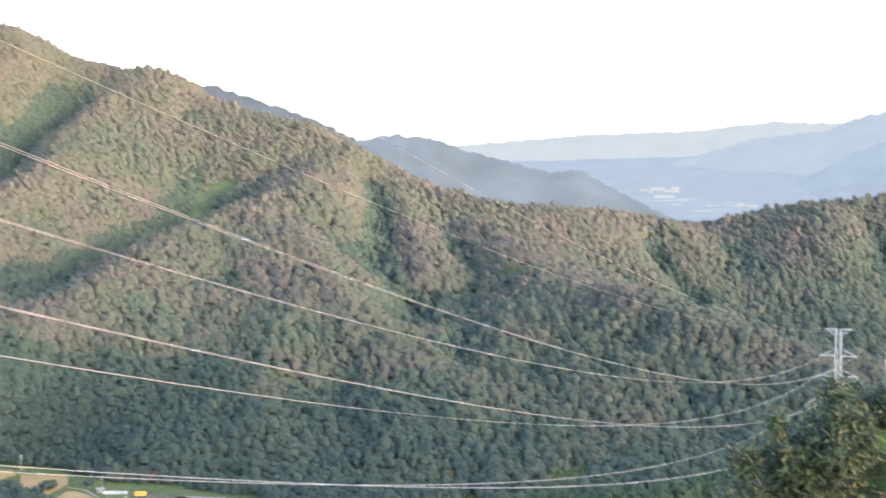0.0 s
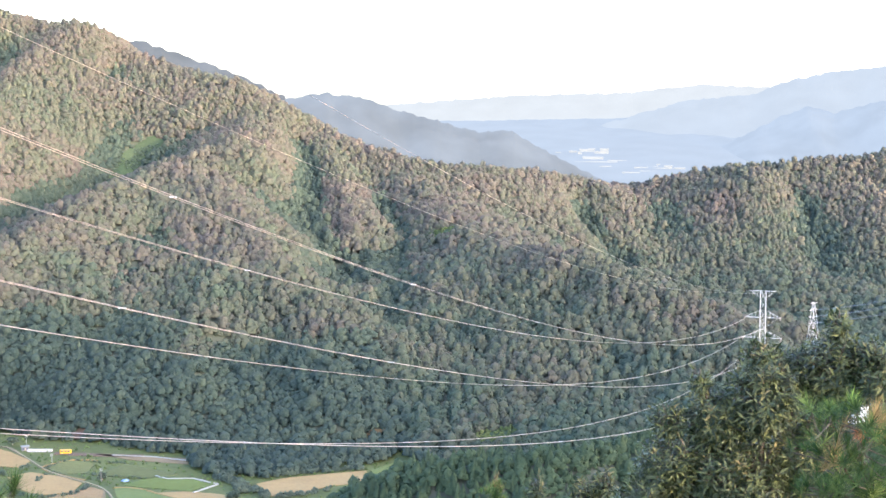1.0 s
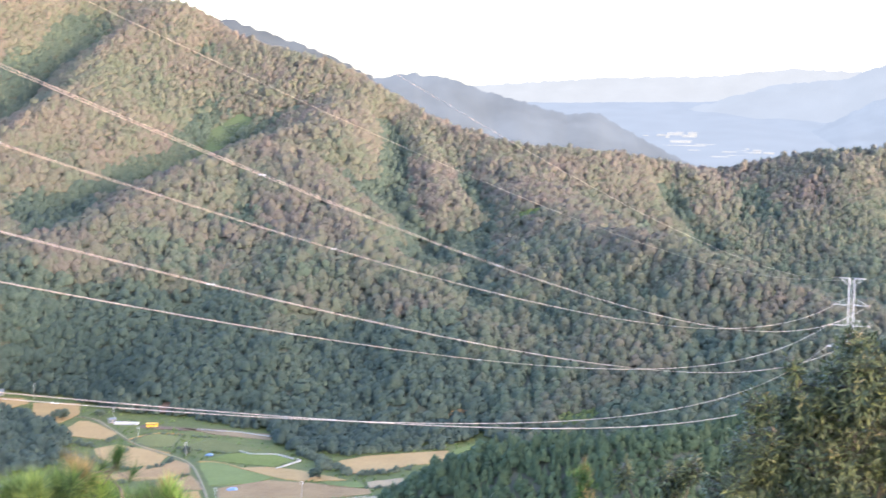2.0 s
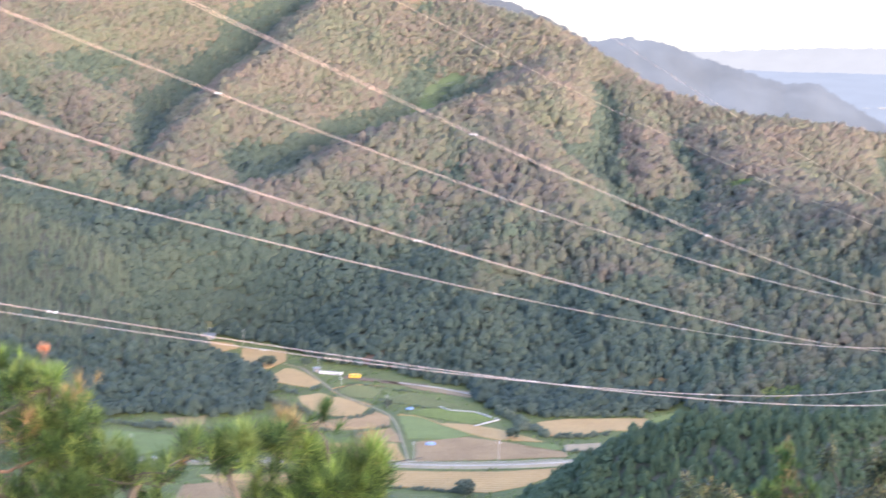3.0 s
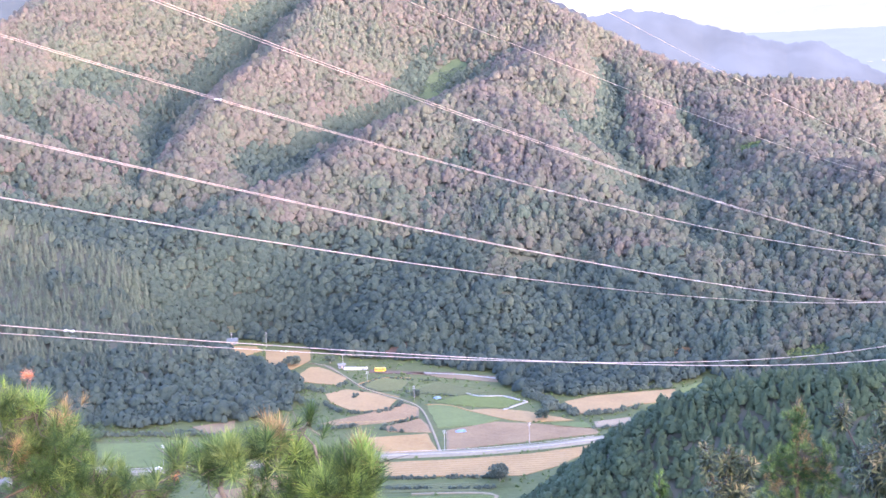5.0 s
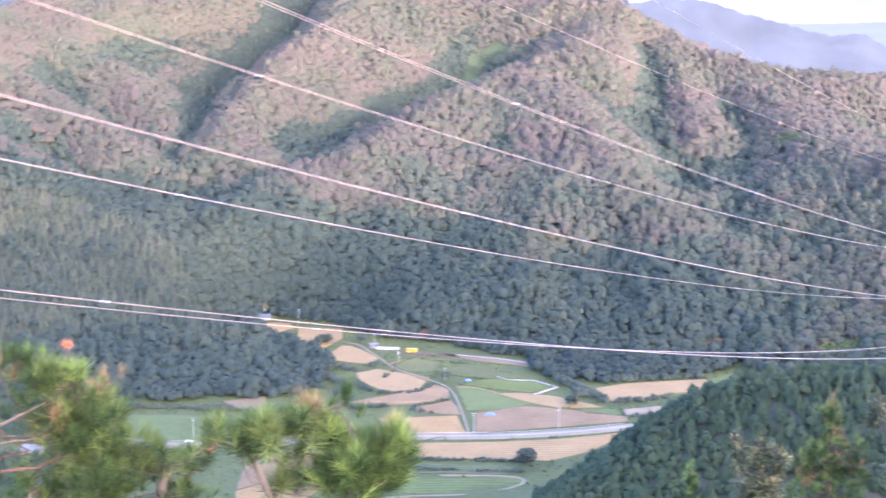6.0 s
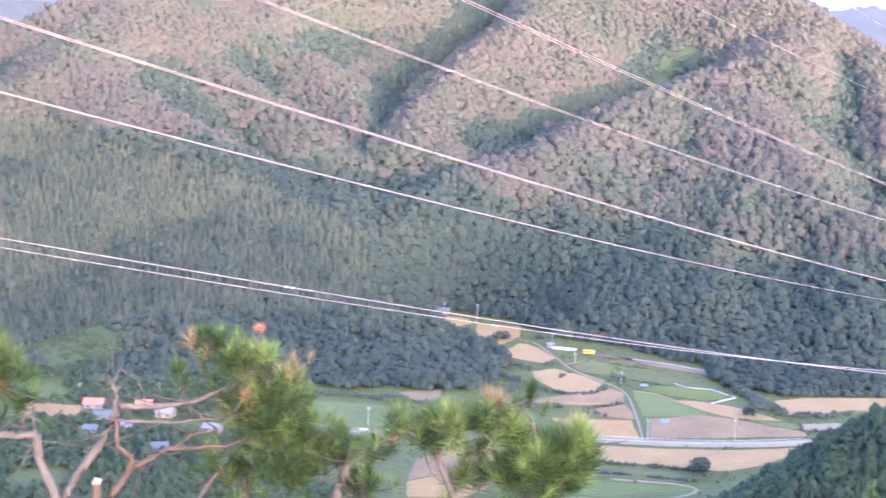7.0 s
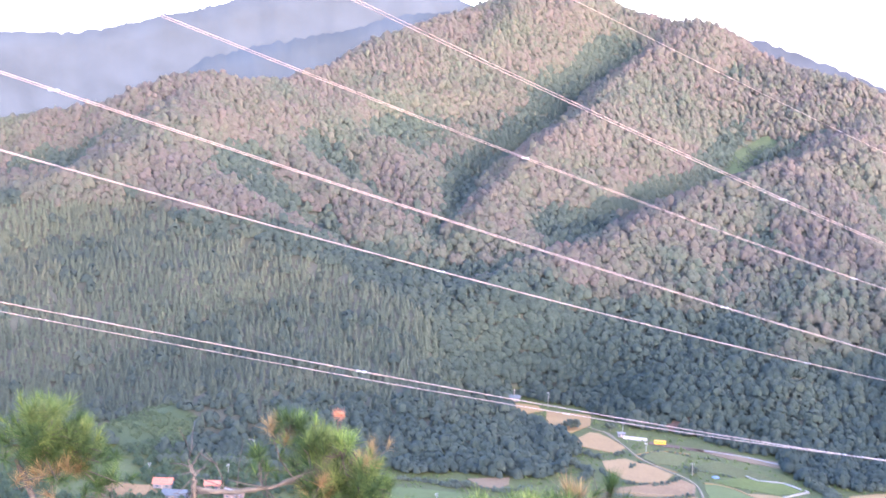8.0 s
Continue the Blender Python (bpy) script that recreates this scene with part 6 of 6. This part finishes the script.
pine("pine_tree", [
    (M_REDBARK, [foot, at(27.6, -22, D), at(26.8, -16.0, D), at(26.2, -13.8, D), at(26.1, -12.6, D)], [0.03, 0.022, 0.011, 0.007, 0.003]),
    (M_REDBARK, line(D, (26.7, -15.4), (25.5, -14.0), (24.8, -13.0)), [0.012, 0.009, 0.004]),
    (M_REDBARK, line(D, (26.7, -16.0), (25.4, -15.2), (24.4, -14.8)), [0.012, 0.009, 0.004]),
], [
    (M_NEEDLE, 25.0, -12.1, D, 0.9, 0.35, 0.2, 7), (M_YOUNG, 25.9, -11.9, D, 0.5, 0.25, 0.2, 4), (M_NEEDLE, 26.7, -12.5, D, 0.7, 0.5, 0.3, 9), (M_SHADENEEDLE, 25.3, -13.4, D, 1.0, 0.6, 0.3, 9), (M_SHADENEEDLE, 26.5, -14.2, D, 1.1, 0.7, 0.3, 12), (M_NEEDLE, 26.2, -14.9, D, 1.0, 0.5, 0.3, 8), (M_SHADENEEDLE, 24.9, -14.6, D, 0.9, 0.5, 0.3, 8), (M_DEAD, 26.0, -12.9, D, 0.25, 0.2, 0.1, 2), (M_DRY, 26.6, -12.2, D, 0.4, 0.25, 0.1, 4), (M_DRY, 25.2, -13.8, D, 0.3, 0.3, 0.1, 3), (M_SHADENEEDLE, 27.6, -13.6, D, 0.9, 0.9, 0.3, 12),
], "young pine with fresh needles and a few dry tips", 13)

# saplings on the slope below
for az, el, d, tall, mats in ((13.3, -14.5, 22, 2.6, (M_NEEDLE, M_DRY)), (8.3, -17.1, 29, 2.2, (M_YOUNG, M_YOUNG))):
    top = at(az, el, d)
    foot = Vector((top.x, top.y, ground_at(top.x, top.y) - 0.2))
    tips = [(M_DEAD, az, el - 1.0, d, 0.10, 0.55, 0.1, 5), (M_DRY, az + 0.9, el - 2.2, d, 0.2, 0.5, 0.2, 6), (M_DRY, az - 0.8, el - 2.5, d, 0.2, 0.6, 0.2, 6)] if tall > 2.4 else []
    pine("pine_sapling", [(M_REDBARK, [foot, foot.lerp(top, 0.6), top], [0.06, 0.04, 0.012])],
         tips + [(mats[0], az, el - 0.8, d, 0.32, 0.75, 0.3, 26), (mats[1], az + 0.1, el - 0.4, d, 0.15, 0.5, 0.1, 8), (mats[0], az, el - 2.0, d, 0.75, 0.9, 0.4, 46), (M_DRY if tall > 2.4 else mats[0], az + 0.2, el - 1.8, d, 0.4, 0.8, 0.2, 10), (mats[0], az - 0.9, el - 2.2, d, 0.4, 0.8, 0.3, 20), (mats[0], az + 1.0, el - 2.2, d, 0.5, 0.9, 0.3, 24), (mats[0], az - 0.1, el - 3.6, d, 1.4, 1.2, 0.5, 70)],
         "upright pine sapling with reddish dry needles" if tall > 2.4 else "bright green pine sapling", int(az * 10), 0.12, 0.005, 44)


def leaf(V, Fc, p, d, up, length, wid):
    """A long pointed leaf with a folded midrib and a drooping tip."""
    s = d.cross(up)
    s = s.normalized() if s.length > 1e-4 else d.orthogonal().normalized()
    n = s.cross(d)
    i = len(V)
    m = p + d * length * 0.45 + n * length * 0.05
    V += [p, m - s * wid + n * wid * 0.3, m + s * wid + n * wid * 0.3, m, p + d * length - n * length * 0.10]
    Fc += [(i, i + 3, i + 1), (i, i + 2, i + 3), (i + 1, i + 3, i + 4), (i + 3, i + 2, i + 4)]


def chestnut(foot, lobes, label, seed, rosettes, leaf_len, name="chestnut_tree", tips=0.2):
    """A broadleaf tree: trunk, limbs into each lobe of the crown, and rosettes of long leaves on the shoots."""
    rg = random.Random(seed)
    root = new(name)
    V, Fc, VT, FT = [], [], [], []
    bm = bmesh.new()
    centre = sum((c for c, *_ in lobes), Vector()) / len(lobes)
    hub = Vector((foot.x, foot.y, 0)).lerp(Vector((centre.x, centre.y, 0)), 0.6)
    hub.z = foot.z + (centre.z - foot.z) * 0.55
    tube(bm, [foot, foot.lerp(hub, 0.5) + Vector((0.05, 0, 0)), hub], [0.10, 0.08, 0.06], 8)
    part("trunk", bm, M_DARKBARK, root, smooth=True)
    twig = bmesh.new()
    tot = sum(r.x * r.y * r.z for _, r in lobes)
    for c, r in lobes:
        bm = bmesh.new()
        tube(bm, [hub, hub.lerp(c, 0.5) + Vector((rg.uniform(-0.1, 0.1), 0, 0.05)), c, c + Vector((0, 0, r.z * 0.7))], [0.035, 0.022, 0.012, 0.005], 6)
        part("branch", bm, M_DARKBARK, root, smooth=True)
        n = max(6, int(rosettes * (r.x * r.y * r.z / tot) ** 0.75 / max(1, len(lobes) ** 0.25)))
        for _ in range(n):
            u = Vector((rg.gauss(0, 1), rg.gauss(0, 1), rg.gauss(0, 1))).normalized() * (0.55 + 0.5 * rg.random())
            p = c + Vector((u.x * r.x, u.y * r.y, u.z * r.z))
            d = (u + Vector((0, 0, 0.7)) + Vector((rg.uniform(-0.4, 0.4), rg.uniform(-0.4, 0.4), rg.uniform(-0.2, 0.4)))).normalized()
            tube(twig, [c.lerp(p, 0.35), c.lerp(p, 0.7) - Vector((0, 0, 0.03)), p], [0.008, 0.006, 0.003], 4)
            tip = u.z > 0.15 and rg.random() < tips
            s = d.orthogonal().normalized()
            t = d.cross(s)
            k = rg.randint(9, 14)
            for q in range(k):
                a = q * 2.4 + rg.random()
                f = q / k
                o = s * math.cos(a) + t * math.sin(a)
                ld = (o * (1.0 - 0.35 * f) + d * (0.05 + 0.65 * f) - Vector((0, 0, 0.38 * (1 - f)))).normalized()
                young = tip and f > 0.45
                leaf(VT if young else V, FT if young else Fc, p - d * 0.16 * (1 - f), ld, d, leaf_len * rg.uniform(0.7, 1.15) * (0.75 if young else 1), leaf_len * 0.105)
    part("twig", twig, M_DARKBARK, root)["kind"] = "stuff"
    clusters_to_mesh("foliage", V, Fc, M_LEAF, root)
    if VT:
        clusters_to_mesh("young_foliage", VT, FT, M_LEAFTIP, root, "yellow-green young leaves")
    return tagged(root, label, "tree", "trees below the lookout")


def lobe(az, el, d, rx, rz, rd=0.6):
    k = d * math.pi / 180
    return (at(az, el, d), Vector((rx * k, rd, rz * k)))


f = at(23.5, -25, 20.5)
f.z = ground_at(f.x, f.y) - 0.3
chestnut(f, [lobe(22.9, -11.4, 20, 1.3, 1.5), lobe(25.3, -10.6, 20.3, 1.3, 1.6), lobe(25.4, -8.9, 20.2, 0.4, 0.6, 0.2), lobe(26.6, -10.4, 20, 0.8, 1.1), lobe(21.2, -12.2, 20.2, 1.2, 1.2), lobe(20.6, -10.9, 20, 0.35, 0.45, 0.2), lobe(19.5, -12.3, 20, 0.6, 0.6, 0.3),
             lobe(19.7, -14.0, 20.3, 1.4, 1.2), lobe(22.2, -14.2, 20, 1.7, 1.4), lobe(24.6, -13.4, 20.4, 1.8, 1.6), lobe(22.8, -10.0, 20.1, 0.7, 0.6, 0.3), lobe(24.0, -10.6, 20.5, 0.8, 0.9), lobe(18.6, -15.4, 20, 0.9, 1.0), lobe(21, -16.4, 20, 2.5, 1.4), lobe(25, -16.2, 20.3, 2.2, 1.5)],
         "leafy chestnut tree with yellow-tipped shoots below the lookout", 21, 3300, 0.155, tips=0.16)
f = at(11.0, -25, 28)
f.z = ground_at(f.x, f.y) - 0.3
chestnut(f, [lobe(10.0, -16.4, 28, 0.3, 0.6, 0.25), lobe(10.8, -16.5, 28, 0.35, 0.6, 0.25), lobe(11.5, -16.7, 28, 0.35, 0.5, 0.25), lobe(10.8, -17.5, 28, 1.0, 0.7, 0.4), lobe(10.7, -18.8, 28, 1.3, 1.0, 0.6)], "yellow-leaved chestnut sapling on the slope", 22, 330, 0.20, "chestnut_sapling", 0.75)
f = at(16.9, -25, 24)
f.z = ground_at(f.x, f.y) - 0.3
chestnut(f, [lobe(14.8, -14.9, 24, 0.3, 0.6, 0.2), lobe(16.6, -15.0, 24, 0.6, 0.6, 0.3), lobe(17.3, -14.6, 24, 0.4, 0.5, 0.3), lobe(16.6, -16.6, 24, 1.7, 1.0, 0.6)], "yellow-leaved chestnut sapling on the slope", 23, 300, 0.19, "chestnut_sapling", 0.6)
